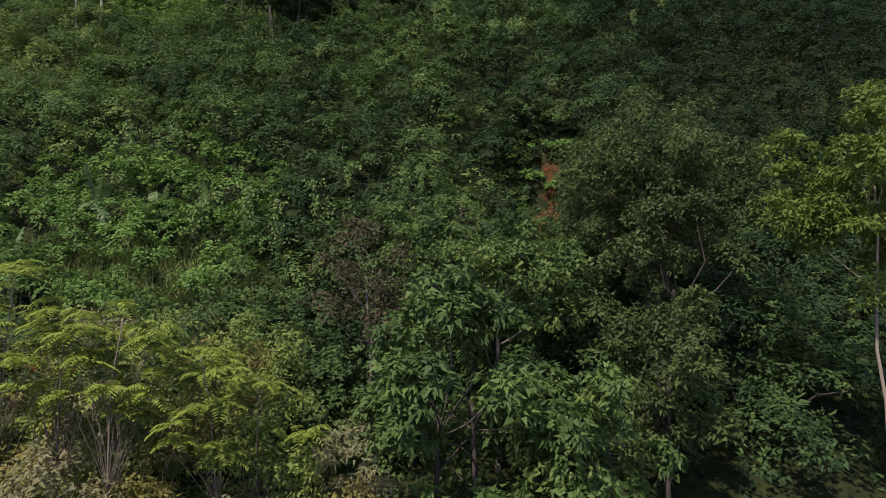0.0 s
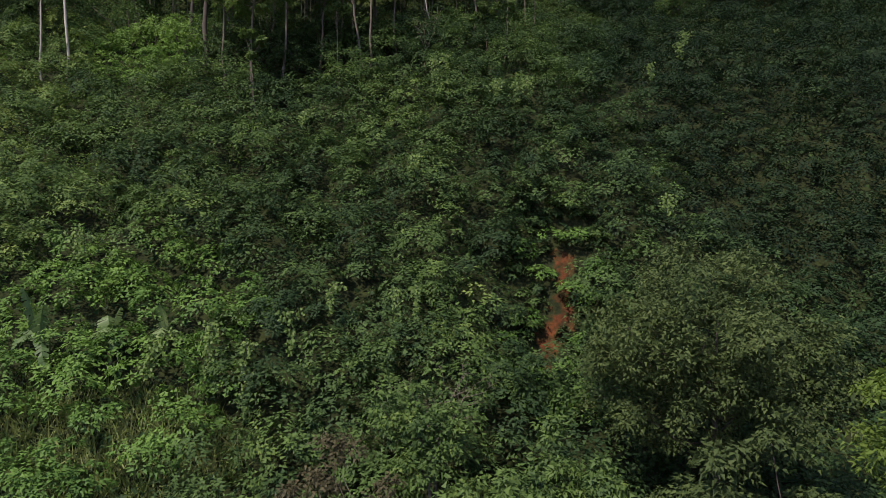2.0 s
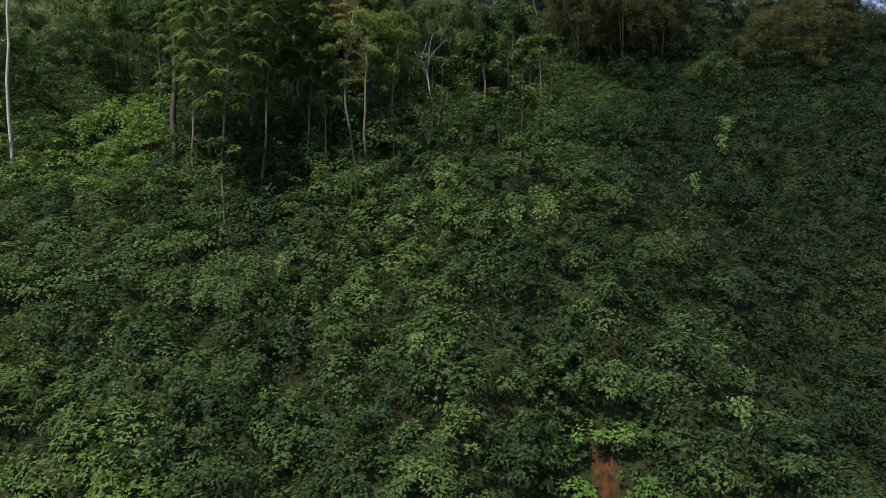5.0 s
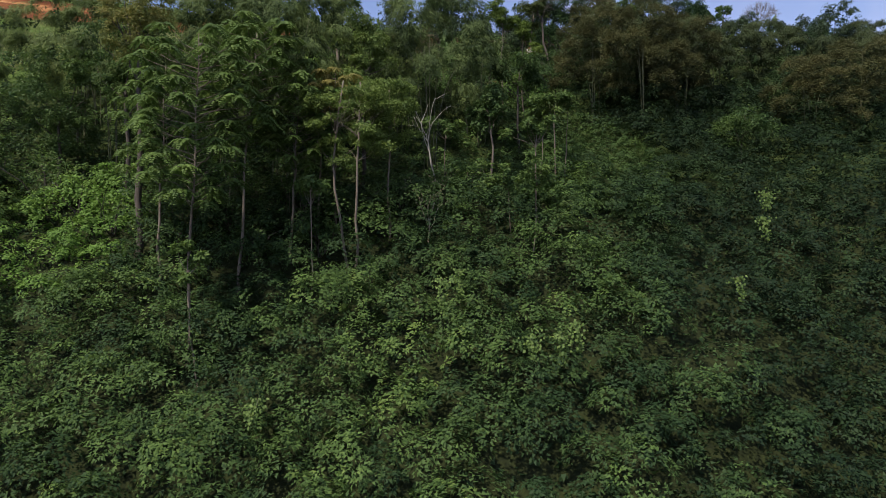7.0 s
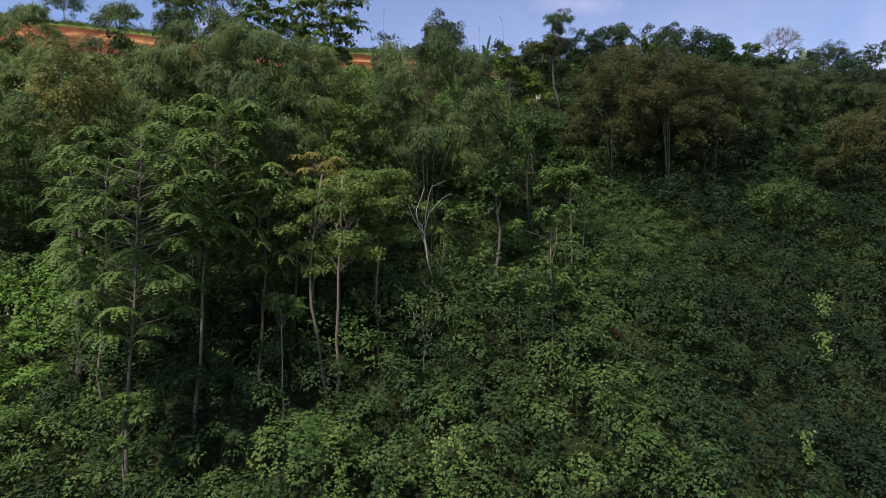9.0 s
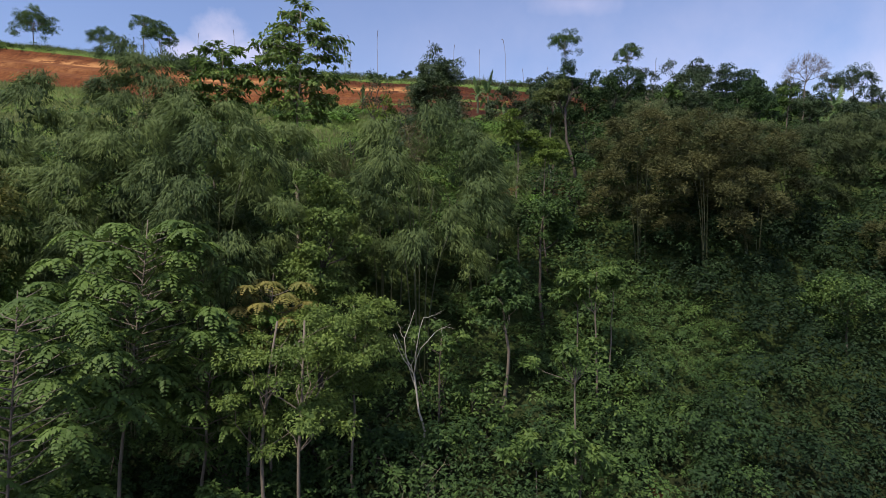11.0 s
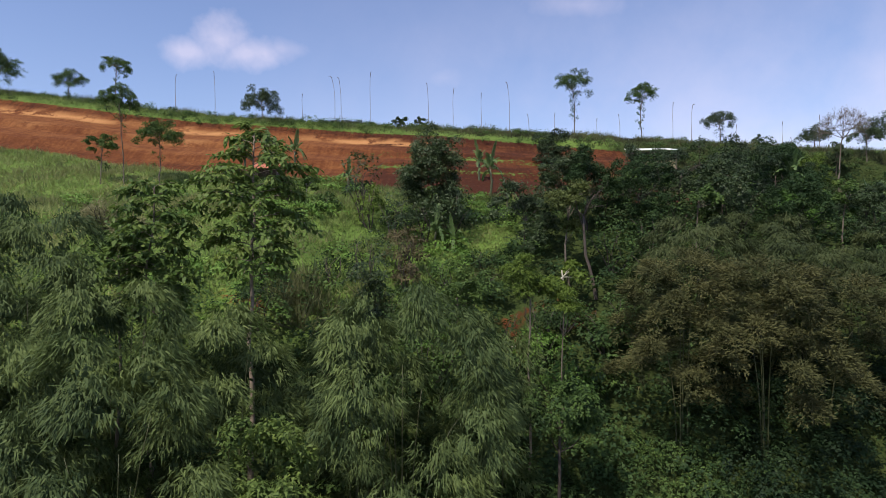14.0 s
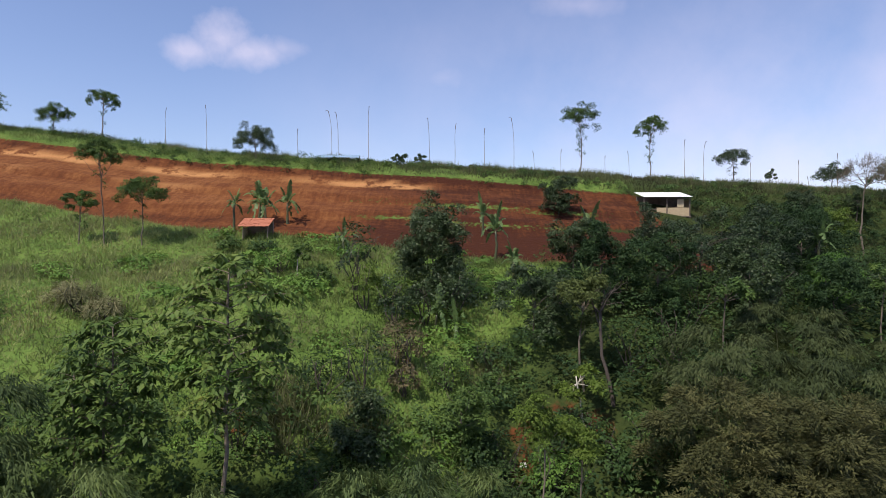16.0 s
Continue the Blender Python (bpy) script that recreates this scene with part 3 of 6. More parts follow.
def feather_tree(x, y, h, rx, fronds=60, label="", leaf=None, lean=(0, 0), low=0.45, name="tree", size=1.0, tone=0.3, bark=None, tips=26, thick=0.1, ry=None, group=""):
    """A slim tree whose long feathered leaves spread in layers from the twig ends."""
    e = plant(name, label, "tree", x, y, group)
    ry = ry or rx
    top = np.array([lean[0], lean[1], h * 0.93])
    tr = bend((0, 0, -0.3), top, 0.04, 9, 0.004)
    paths = [(tr, np.linspace(thick, thick * 0.2, 9))]
    Qs, ts = [], []
    rz = h * (1 - low) * 0.5
    for k in range(tips):
        u = rng.normal(0, 1, 3)
        u = u / np.linalg.norm(u) * rng.uniform(0.2, 1.0) ** 0.4
        p = np.array([lean[0] * 0.8 + u[0] * rx, lean[1] * 0.8 + u[1] * ry, h - rz + u[2] * rz - 0.2])
        f = p[2] / h
        i = int(np.clip(f * 8 - 1.0 - 0.8 * abs(u[2]), 1, 8))
        paths.append((bend(tr[i], p, 0.12, 5, 0.02), np.linspace(thick * 0.13, thick * 0.05, 5)))
        nf = max(4, fronds // 8)
        az = rng.uniform(0, 2 * np.pi, nf)
        up = rng.uniform(-0.1, 1.2, nf)
        Lf = size * rng.uniform(0.7, 1.15, nf)
        s = np.linspace(0.12, 1, 9)
        for q in range(nf):
            d = np.array([math.cos(az[q]), math.sin(az[q]), 0])
            curve = p + d * (s * Lf[q])[:, None] + np.array([0, 0, 1]) * ((up[q] * s - (0.5 + up[q] * 0.5) * s * s) * Lf[q])[:, None]
            side = np.array([-d[1], d[0], 0])
            for sg in (1, -1):
                ll = Lf[q] * 0.30 * np.sin(np.pi * (0.12 + 0.8 * s))
                D = d * 0.55 + side * sg + rng.normal(0, 0.08, (9, 3)) - np.array([0, 0, 0.22])
                Qs.append(leaf_quads(curve, D, np.tile((0, 0, 1.0), (9, 1)), ll + 0.05, 0.11 * size, 0.1))
                ts.append(np.full(9, tone + 0.25 * (f - 0.7) + rng.uniform(-0.1, 0.1)))
    V, F = tubes(paths, 6)
    part("trunk", poly_mesh("trunk", V, F), bark or M_BARK, e)
    part("crown", quad_mesh("crown", np.concatenate(Qs), np.concatenate(ts)), leaf or M_FERN, e)
    return e


def drooping_tree(x, y, h, low, reach, label, leaf=None, bark=None, branches=30, thick=0.13, tone=0.3, L=0.34, W=0.14, step=0.13):
    """A straight trunk with near level boughs, from which large leaves hang in pairs."""
    e = plant("tree", label, "tree", x, y)
    tr = bend((0, 0, -0.3), (0.1, 0.1, h - 0.3), 0.05, 10, 0.006)
    paths = [(tr, np.linspace(thick, thick * 0.2, 10))]
    P, D, N, T = [], [], [], []
    for k in range(branches):
        f = (k + rng.uniform(0, 1)) / branches
        z0 = low + (h - 0.2 - low) * f
        a = 2.399 * k + rng.uniform(-0.4, 0.4)
        w = reach * (0.35 + 0.65 * math.sin(math.pi * (0.18 + 0.72 * (1 - f)))) * rng.uniform(0.65, 1.05) * (1.0 if f < 0.8 else 0.7)
        out = np.array([math.cos(a), math.sin(a), 0])
        for m in range(5):
            s = np.linspace(0, 1, 7)
            turn = out if m == 0 else unit(out + rng.normal(0, 0.55, 3) * np.array([1, 1, 0]))
            o = np.array([0.1 * z0 / h, 0.1 * z0 / h, z0]) if m == 0 else base
            ww = w if m == 0 else w * rng.uniform(0.4, 0.65)
            c = o + turn * (ww * s)[:, None] + np.array([0, 0, 1.0]) * (ww * (0.42 * s - 0.5 * s ** 2 + 0.1 * f * s))[:, None]
            if m == 0:
                base = c[2]
            paths.append((c, np.linspace(thick * (0.15 if m == 0 else 0.07), thick * 0.03, 7)))
            n = max(4, int(ww / step))
            q = np.linspace(0.25, 1, n)
            B = np.stack([np.interp(q, s, c[:, i]) for i in range(3)], -1)
            side = np.array([-turn[1], turn[0], 0])
            for sg in (1, -1):
                P.append(B + rng.normal(0, 0.05, (n, 3)) + np.array([0, 0, 0.05]))
                D.append(turn * 0.45 + side * sg * 0.75 + rng.normal(0, 0.3, (n, 3)) - np.array([0, 0, 1.0]) * rng.uniform(0.0, 0.9, (n, 1)))
                N.append(np.tile(turn * 0.3 + side * sg * 0.3 + np.array([0, 0, 1.0]), (n, 1)) + rng.normal(0, 0.3, (n, 3)))
                T.append(tone + rng.uniform(-0.15, 0.15, n) + rng.uniform(-0.1, 0.1))
    V, F = tubes(paths, 6)
    part("trunk", poly_mesh("trunk", V, F), bark or M_BARK, e)
    P, D, N, T = (np.concatenate(v) for v in (P, D, N, T))
    Lr = L * rng.uniform(0.65, 1.2, len(P))
    part("crown", quad_mesh("crown", leaf_quads(P, D, N, Lr, Lr * W / L, 0.12), T), leaf or M_MID, e)
    return e


def bamboo(x, y, h, reach, clumps=44, leaf=None, label="", per=40, K=26, L=0.25, W=0.038, tone=0.3, name="bamboo_clump", low=0.06, hang=0.62, r=(0.7, 1.25), culms=6, tuft=0.11, tails=0.0):
    """A clump of arching culms; the leaves hang in rounded plumes from their outer ends."""
    e = plant(name, label, "bamboo", x, y)
    s = np.linspace(0, 1, 9)
    for k in range(culms):
        a = rng.uniform(0, 2 * np.pi)
        g = rng.uniform(0.1, 0.95)
        hh = h * rng.uniform(0.7, 0.95) * (1 - 0.15 * g * g)
        out = np.array([math.cos(a), math.sin(a), 0])
        P = out * rng.uniform(0.1, 0.6) + out * (0.75 * reach * g * s ** 2.3)[:, None]
        P[:, 2] = hh * (1.12 * s - 0.12 * s ** 2 - 0.6 * g * np.maximum(0, s - 0.55) ** 2) - 0.2
        V, F = tubes([(P, np.linspace(0.035, 0.008, 9))], 5)
        part("culm", poly_mesh("culm", V, F), M_CULM, e)
    Qs, ts = [], []
    clumps = max(10, int(clumps * 0.45))
    for k in range(clumps):
        a = 2.399 * k + rng.uniform(-0.5, 0.5)
        f = low + (1 - low) * ((k + rng.uniform(0, 1)) / clumps) ** 0.8
        w = reach * min(1.0, 0.62 + 0.8 * f) * math.sqrt(max(0.03, 1 - max(0, (f - 0.55) / 0.47) ** 2)) * rng.uniform(0.6, 1.08)
        rr = rng.uniform(*r)
        c = np.array([math.cos(a) * w, math.sin(a) * w, h * f - rr * 0.6])
        u = rng.normal(0, 0.85, (per, 3)) + np.array([math.cos(a) * 0.8, math.sin(a) * 0.8, 1.25])
        u = unit(u)
        T = c + u * rr * rng.uniform(0.82, 1.0, (per, 1)) * np.array([1, 1, 0.7])
        T[:, 2] -= tails * rr * rng.uniform(0, 1, per) ** 2
        P = T[:, None] + rng.normal(0, tuft, (per, K, 3))
        D = u[:, None] * np.array([1, 1, 0.3]) + rng.normal(0, 0.3, (per, K, 3)) - np.array([0, 0, hang + 0.2])
        N = u[:, None] * np.array([1, 1, 0.4]) + np.array([0, 0, 0.45]) + rng.normal(0, 0.4, (per, K, 3))
        Lr = L * rng.uniform(0.6, 1.3, per * K)
        Qs.append(blade_tris(P.reshape(-1, 3), D.reshape(-1, 3), N.reshape(-1, 3), Lr, Lr * W / L))
        ts.append(np.repeat(tone + rng.uniform(-0.16, 0.16) + rng.uniform(-0.08, 0.08, per), K))
        # inner leaves under each plume toned 0.35 darker, as shade in its hollow
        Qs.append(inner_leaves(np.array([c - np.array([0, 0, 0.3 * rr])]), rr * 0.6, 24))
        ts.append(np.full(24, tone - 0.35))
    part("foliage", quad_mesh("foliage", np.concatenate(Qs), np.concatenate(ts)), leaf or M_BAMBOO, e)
    return e


def bare_tree(x, y, h, spread_r, label, bark=None, lean=(0, 0), twigs=26, thick=0.13, fork=0.5, name="bare_tree", fan=1.0):
    """A leafless tree: trunk, limbs and a fan of twigs, in one mesh of wood."""
    e = plant(name, label, "tree", x, y)
    tip = np.array([lean[0], lean[1], h * fork])
    tr = bend((0, 0, -0.3), tip, 0.08, 8, 0.012)
    paths = [(tr, np.linspace(thick, thick * 0.6, 8))]
    part_paths = []
    for k in range(5):
        a = 2 * np.pi * k / 5 + rng.uniform(-0.4, 0.4)
        p = tip + np.array([math.cos(a) * spread_r * 0.5, math.sin(a) * spread_r * 0.5, h * (1 - fork) * rng.uniform(0.45, 0.8)])
        b = bend(tr[-1 - (k % 2)], p, 0.12, 6, 0.015)
        paths.append((b, np.linspace(thick * 0.42, thick * 0.16, 6)))
        for j in range(twigs // 5):
            s = b[rng.integers(2, 6)]
            d = rng.normal(0, 1, 3) * np.array([1, 1, 0.6]) + np.array([math.cos(a), math.sin(a), 0.9])
            q = s + d / np.linalg.norm(d) * spread_r * rng.uniform(0.3, 0.75) * fan
            t = bend(s, q, 0.2, 5, 0.03)
            part_paths.append((t, np.linspace(thick * 0.17, thick * 0.05, 5)))
            for w in range(4):
                d2 = d / np.linalg.norm(d) + rng.normal(0, 0.7, 3)
                s2 = t[rng.integers(2, 5)]
                part_paths.append((bend(s2, s2 + d2 / np.linalg.norm(d2) * spread_r * 0.22, 0.15, 4, 0.02), np.linspace(thick * 0.08, thick * 0.03, 4)))
    V, F = tubes(paths, 7)
    part("trunk", poly_mesh("trunk", V, F), bark or M_PALEBARK, e)
    V, F = tubes(part_paths, 4)
    part("twig_fan", poly_mesh("twig_fan", V, F), bark or M_PALEBARK, e)
    return e


def stem(x, y, h, r, label="slender pale trunk of a young tree", lean=(0.0, 0.0), bark=None, tuft=0.0, leaf=None, name="sapling", tone=0.35, group="pale saplings at the wood's edge"):
    """A slender sapling; tuft: the radius of its small crown."""
    e = plant(name, label, "tree", x, y, group)
    tr = bend((0, 0, -0.3), (lean[0], lean[1], h), 0.04, 8, 0.005)
    paths = [(tr, np.linspace(r, r * 0.5, 8))]
    if tuft:
        cl = []
        for k in range(6):
            u = rng.normal(0, 0.6, 3)
            c = np.array([lean[0], lean[1], h]) + u * tuft * np.array([1, 1, 0.7])
            cl.append((c, tuft * 0.45))
            Vb, Fb = tubes([(bend(tr[6], c, 0.15, 4, 0.02), np.linspace(r * 0.4, r * 0.12, 4))], 5)
            part("branch", poly_mesh("branch", Vb, Fb), bark or M_PALEBARK, e)
        Q, t = crown_leaves(cl, 14, 0.26, 0.12, 9, tone=tone)
        part("crown", quad_mesh("crown", Q, t), leaf or M_MID, e)
    V, F = tubes(paths, 6)
    part("trunk", poly_mesh("trunk", V, F), bark or M_PALEBARK, e)
    return e


def bush(x, y, R, H, label, leaf=None, tone=0.3, name="shrub", L=0.24, W=0.12, M=26, K=22, group=""):
    e = plant(name, label, "shrub", x, y, group, sink=0.05)
    V, F = tubes([(bend((0, 0, -0.1), (rng.normal(0, R * 0.5), rng.normal(0, R * 0.5), H * 0.75), 0.2, 5, 0.03), np.linspace(0.04, 0.012, 5)) for k in range(6)], 5)
    part("stem", poly_mesh("stem", V, F), M_DARKBARK, e)
    Q, t = shrub_leaves(np.zeros(1), np.zeros(1), np.array([R]), np.array([H]), np.array([tone]), M, K, L, W, z=np.zeros(1))
    part("foliage", quad_mesh("foliage", Q, t), leaf or M_MID, e)
    return e


def banana(x, y, h, leaves=8, size=1.6, label="banana plant with long torn green leaves", tone=0.42, lean=(0, 0), leaf=None, wide=0.15):
    """A soft stem with long leaves that rise, arch over and are torn into strips."""
    e = plant("banana_plant", label, "banana plant", x, y, "banana plants")
    top = np.array([lean[0], lean[1], h])
    V, F = tubes([(bend((0, 0, -0.2), top, 0.05, 6, 0.01), np.linspace(0.12, 0.06, 6))], 8)
    part("stem", poly_mesh("stem", V, F), M_CULM, e)
    a0 = rng.uniform(0, 6.28)
    n = 17
    s = np.linspace(0, 1, n)
    for k in range(leaves):
        a = a0 + 2.4 * k + rng.uniform(-0.3, 0.3)
        d = np.array([math.cos(a), math.sin(a), 0])
        side = np.array([-d[1], d[0], 0])
        old = k / leaves
        Lf = size * rng.uniform(0.85, 1.2)
        rise = (1.35 - 0.75 * old) * rng.uniform(0.85, 1.15)
        fall = (0.35 + 1.0 * old) * rng.uniform(0.8, 1.2)
        out = 0.28 + 0.42 * min(1, old * 1.6)
        c = top - np.array([0, 0, 0.25 * old * h * 0.4]) + d * (Lf * out * s ** 1.2)[:, None] + np.array([0, 0, 1]) * (Lf * (rise * s - fall * s ** 2.4))[:, None]
        wd = wide * size * np.clip(np.sin(np.pi * np.clip(0.02 + 0.96 * s, 0, 1)), 0.02, 1) ** 0.55 * smooth_step(0.1, 0.26, s)
        Q = []
        for i in range(2, n - 1):
            for sg in (1, -1):
                if rng.uniform() < 0.1 * old:
                    continue
                hang = rng.uniform(0.1, 0.5) + 0.7 * old * rng.uniform(0.2, 1)
                cut = rng.uniform(0.7, 1.1)
                drop = side * sg * math.cos(min(1.3, hang)) - np.array([0, 0, 1]) * math.sin(min(1.3, hang)) + d * 0.25
                m = rng.uniform(0.62, 1.0)
                mid = c[i] + (c[i + 1] - c[i]) * m
                Q.append([c[i], c[i] + drop * wd[i] * cut, mid + drop * wd[i + 1] * cut, c[i + 1]])
            Q.append([c[i] - side * 0.012, c[i] + side * 0.012, c[i + 1] + side * 0.01, c[i + 1] - side * 0.01])
        part("leaf", quad_mesh("leaf", np.array(Q), np.full(len(Q), tone + rng.uniform(-0.12, 0.12) - 0.1 * old)), leaf or M_BANANA, e)
    return e


def crest_tree(x, y, h, rx, rz, n, label, tail=0, leaf=None, thick=0.07, tone=0.05, flat=0.75):
    """A slender tree: forked limbs, a close crown with a level underside, and small tufts down the trunk."""
    e = plant("tree", label, "tree", x, y)
    tr = bend((0, 0, -0.3), (rng.normal(0, 0.15), 0, h - rz * 1.3), 0.03, 9, 0.006)
    paths = [(tr, np.linspace(thick, thick * 0.5, 9))]
    cl, tuft = [], []
    for k in range(n):
        a = 2.399 * k + rng.uniform(-0.4, 0.4)
        q = math.sqrt((k + 0.5) / n)
        lift = math.sqrt(max(0, 1 - q * q))
        c = np.array([tr[-1][0] + math.cos(a) * q * rx, math.sin(a) * q * rx, h - 2 * rz + rz * (0.3 + 1.4 * lift * rng.uniform(0.35, 1.0) + rng.uniform(-0.45, 0.35))])
        cl.append((c, rx * rng.uniform(0.24, 0.38)))
        if k % 2 == 0:
            paths.append((bend(tr[-1 - (k % 3)], c, 0.12, 6, 0.03), np.linspace(thick * 0.36, thick * 0.1, 6)))
    for k in range(tail):
        z = h - 2 * rz - (h * 0.55 - rz) * (k + rng.uniform(0, 1)) / tail * 0.9
        a = rng.uniform(0, 6.28)
        c = np.array([tr[5][0] + math.cos(a) * rng.uniform(0.2, 0.55), math.sin(a) * 0.4, z])
        tuft.append((c, rng.uniform(0.2, 0.36)))
        i = int(np.clip(np.searchsorted(tr[:, 2], z - 0.2) - 1, 1, 7))
        paths.append((bend(tr[i], c, 0.1, 4, 0.03), np.linspace(thick * 0.2, thick * 0.1, 4)))
    V, F = tubes(paths, 6)
    part("trunk", poly_mesh("trunk", V, F), M_BARK, e)
    Q, t = crown_leaves(cl, 18, 0.15, 0.07, 13, 0.3, 0.6, flat, tone)
    if tuft:
        Q2, t2 = crown_leaves(tuft, 5, 0.17, 0.07, 5, 0.4, 0.7, 1.2, tone)
        Q, t = np.concatenate([Q, Q2]), np.concatenate([t, t2])
    part("crown", quad_mesh("crown", Q, t), leaf or M_MID, e)
    return e


def fan_tree(x, y, h, low, spread_r, label, thick=0.1, bark=None):
    """A leafless tree: a tall bare trunk, limbs that spread from its top and split into a rounded dome of fine twigs."""
    e = plant("bare_tree", label, "tree", x, y)
    tr = bend((0, 0, -0.3), (0.1, 0, low), 0.04, 9, 0.008)
    wood, fine = [(tr, np.linspace(thick, thick * 0.6, 9))], []
    o = tr[-1]

    def dome(a, f):
        return np.array([math.cos(a) * math.cos(f) * spread_r, math.sin(a) * math.cos(f) * spread_r, (0.12 + 0.88 * math.sin(f)) * (h - low)])

    for k in range(9):
        a = 2.399 * k
        f = math.asin(min(0.98, 0.12 + 0.85 * (k + 0.5) / 9))
        q = o + dome(a, f) * 0.45
        wood.append((bend(o - np.array([0, 0, 0.1 * (k % 3)]), q, -0.1, 6, 0.02), np.linspace(thick * 0.42, thick * 0.22, 6)))
        for j in range(7):
            a2, f2 = a + rng.normal(0, 0.45), np.clip(f + rng.normal(0, 0.28), 0.02, 1.5)
            q2 = o + dome(a2, f2) * rng.uniform(0.7, 0.8)
            fine.append((bend(q, q2, -0.05, 5, 0.02), np.linspace(thick * 0.18, thick * 0.1, 5)))
            for i in range(10):
                q3 = o + dome(a2 + rng.normal(0, 0.22), np.clip(f2 + rng.normal(0, 0.16), 0, 1.55)) * rng.uniform(0.92, 1.04)
                fine.append((bend(q2, q3, 0.05, 4, 0.03), np.linspace(thick * 0.1, thick * 0.045, 4)))
    V, F = tubes(wood, 6)
    part("trunk", poly_mesh("trunk", V, F), bark or M_PALEBARK, e)
    V, F = tubes(fine, 4)
    part("twig_fan", poly_mesh("twig_fan", V, F), bark or M_PALEBARK, e)
    return e


def vine(x, y, z, drop, label="pale green vine hanging over the shrubs", n=60, wide=0.18, leaf=None):
    """A hanging strand of climbing leaves over the shrubs' outer face."""
    e = new("climbing_vine")
    e.location = (x, y, z)
    tagged(e, label, "vine", "vines over the shrubs")
    k = 9
    s = np.linspace(0, 1, k)
    P = np.stack([np.cumsum(rng.normal(0, wide * 0.4, k)), -0.25 * s - 0.1, -drop * s], -1)
    P[0] = (0, 0.3, -0.3)
    V, F = tubes([(P, np.linspace(0.015, 0.006, k))], 4)
    part("stem", poly_mesh("stem", V, F), M_CULM, e)
    f = rng.uniform(0, 1, n) ** 1.2
    B = np.stack([np.interp(f, s, P[:, i]) for i in range(3)], -1) + rng.normal(0, wide, (n, 3)) * np.array([1, 0.6, 0.5]) * (1.3 - f[:, None] * 0.9)
    D = rng.normal(0, 0.7, (n, 3)) + np.array([0, -0.2, -0.7])
    N = rng.normal(0, 0.4, (n, 3)) + np.array([-0.2, -0.8, 0.6])
    Q = leaf_quads(B, D, N, rng.uniform(0.09, 0.15, n), rng.uniform(0.07, 0.12, n), 0.1)
    part("foliage", quad_mesh("foliage", Q, rng.uniform(0.1, 0.5, n)), leaf or M_VINE, e)
    return e


def blades(x, y, n_each, L, spread, tone, W=0.035, lean=0.55, z=None):
    """Tufts of upright grass blades at many places."""
    n = len(x)
    z0 = height(x, y) if z is None else z
    C = np.stack([x, y, z0 - 0.03], -1)[:, None] + rng.normal(0, spread, (n, n_each, 3)) * np.array([1, 1, 0])
    D = rng.normal(0, lean, (n, n_each, 3)) + np.array([0, 0, 1.0])
    N = rng.normal(0, 1, (n, n_each, 3)) * np.array([1, 1, 0.2])
    Lr = (np.broadcast_to(L, (n,))[:, None] * rng.uniform(0.5, 1.2, (n, n_each))).ravel()
    Q = blade_tris(C.reshape(-1, 3), D.reshape(-1, 3), N.reshape(-1, 3), Lr, W * (0.6 + Lr))
    return Q, np.repeat(tone, n_each)


def reeds(x, y, R, H, label, leaf, n=500, tone=0.3, name="reed_clump"):
    e = plant(name, label, "tall grass", x, y)
    k = n // 10
    a, r = rng.uniform(0, 6.28, k), R * np.sqrt(rng.uniform(0, 1, k))
    xr, yr = r * np.cos(a), r * np.sin(a)
    Q, t = blades(xr, yr, 10, H * rng.uniform(0.6, 1.1, k), 0.12, np.full(k, tone) + rng.uniform(-0.15, 0.15, k), W=0.035, lean=0.6, z=height(x + xr, y + yr) - gz(x, y))
    part("tuft", quad_mesh("tuft", Q, t), leaf, e)
    return e


def scatter(x0, x1, y0, y1, step, keep):
    """Jittered places over a stretch of the plan, those that keep() lets stand."""
    gx, gy = np.meshgrid(np.arange(x0, x1, step), np.arange(y0, y1, step * 0.82))
    gx = gx + (np.arange(gx.shape[0]) % 2)[:, None] * step * 0.5
    x = (gx + rng.uniform(-0.38, 0.38, gx.shape) * step).ravel()
    y = (gy + rng.uniform(-0.38, 0.38, gx.shape) * step).ravel()
    k = keep(x, y)
    return x[k], y[k]


def box(bm, x0, x1, y0, y1, z0, z1, bevel=0.01):
    r = bmesh.ops.create_cube(bm, size=1, matrix=Matrix.Translation(((x0 + x1) / 2, (y0 + y1) / 2, (z0 + z1) / 2)) @ Matrix.Diagonal((x1 - x0, y1 - y0, z1 - z0, 1)))
    if bevel:
        ed = list({e for v in r["verts"] for e in v.link_edges})
        bmesh.ops.bevel(bm, geom=ed, offset=bevel, segments=1, affect="EDGES")


def box_part(name, dims, material, parent, label="", bevel=0.01):
    bm = bmesh.new()
    box(bm, *dims, bevel)
    me = bpy.data.meshes.new(name)
    bm.to_mesh(me)
    bm.free()
    return part(name, me, material, parent, label)


# ---- hillside thicket ----
def in_view(x, y):
    return np.abs(x) < 2.5 + 0.73 * y


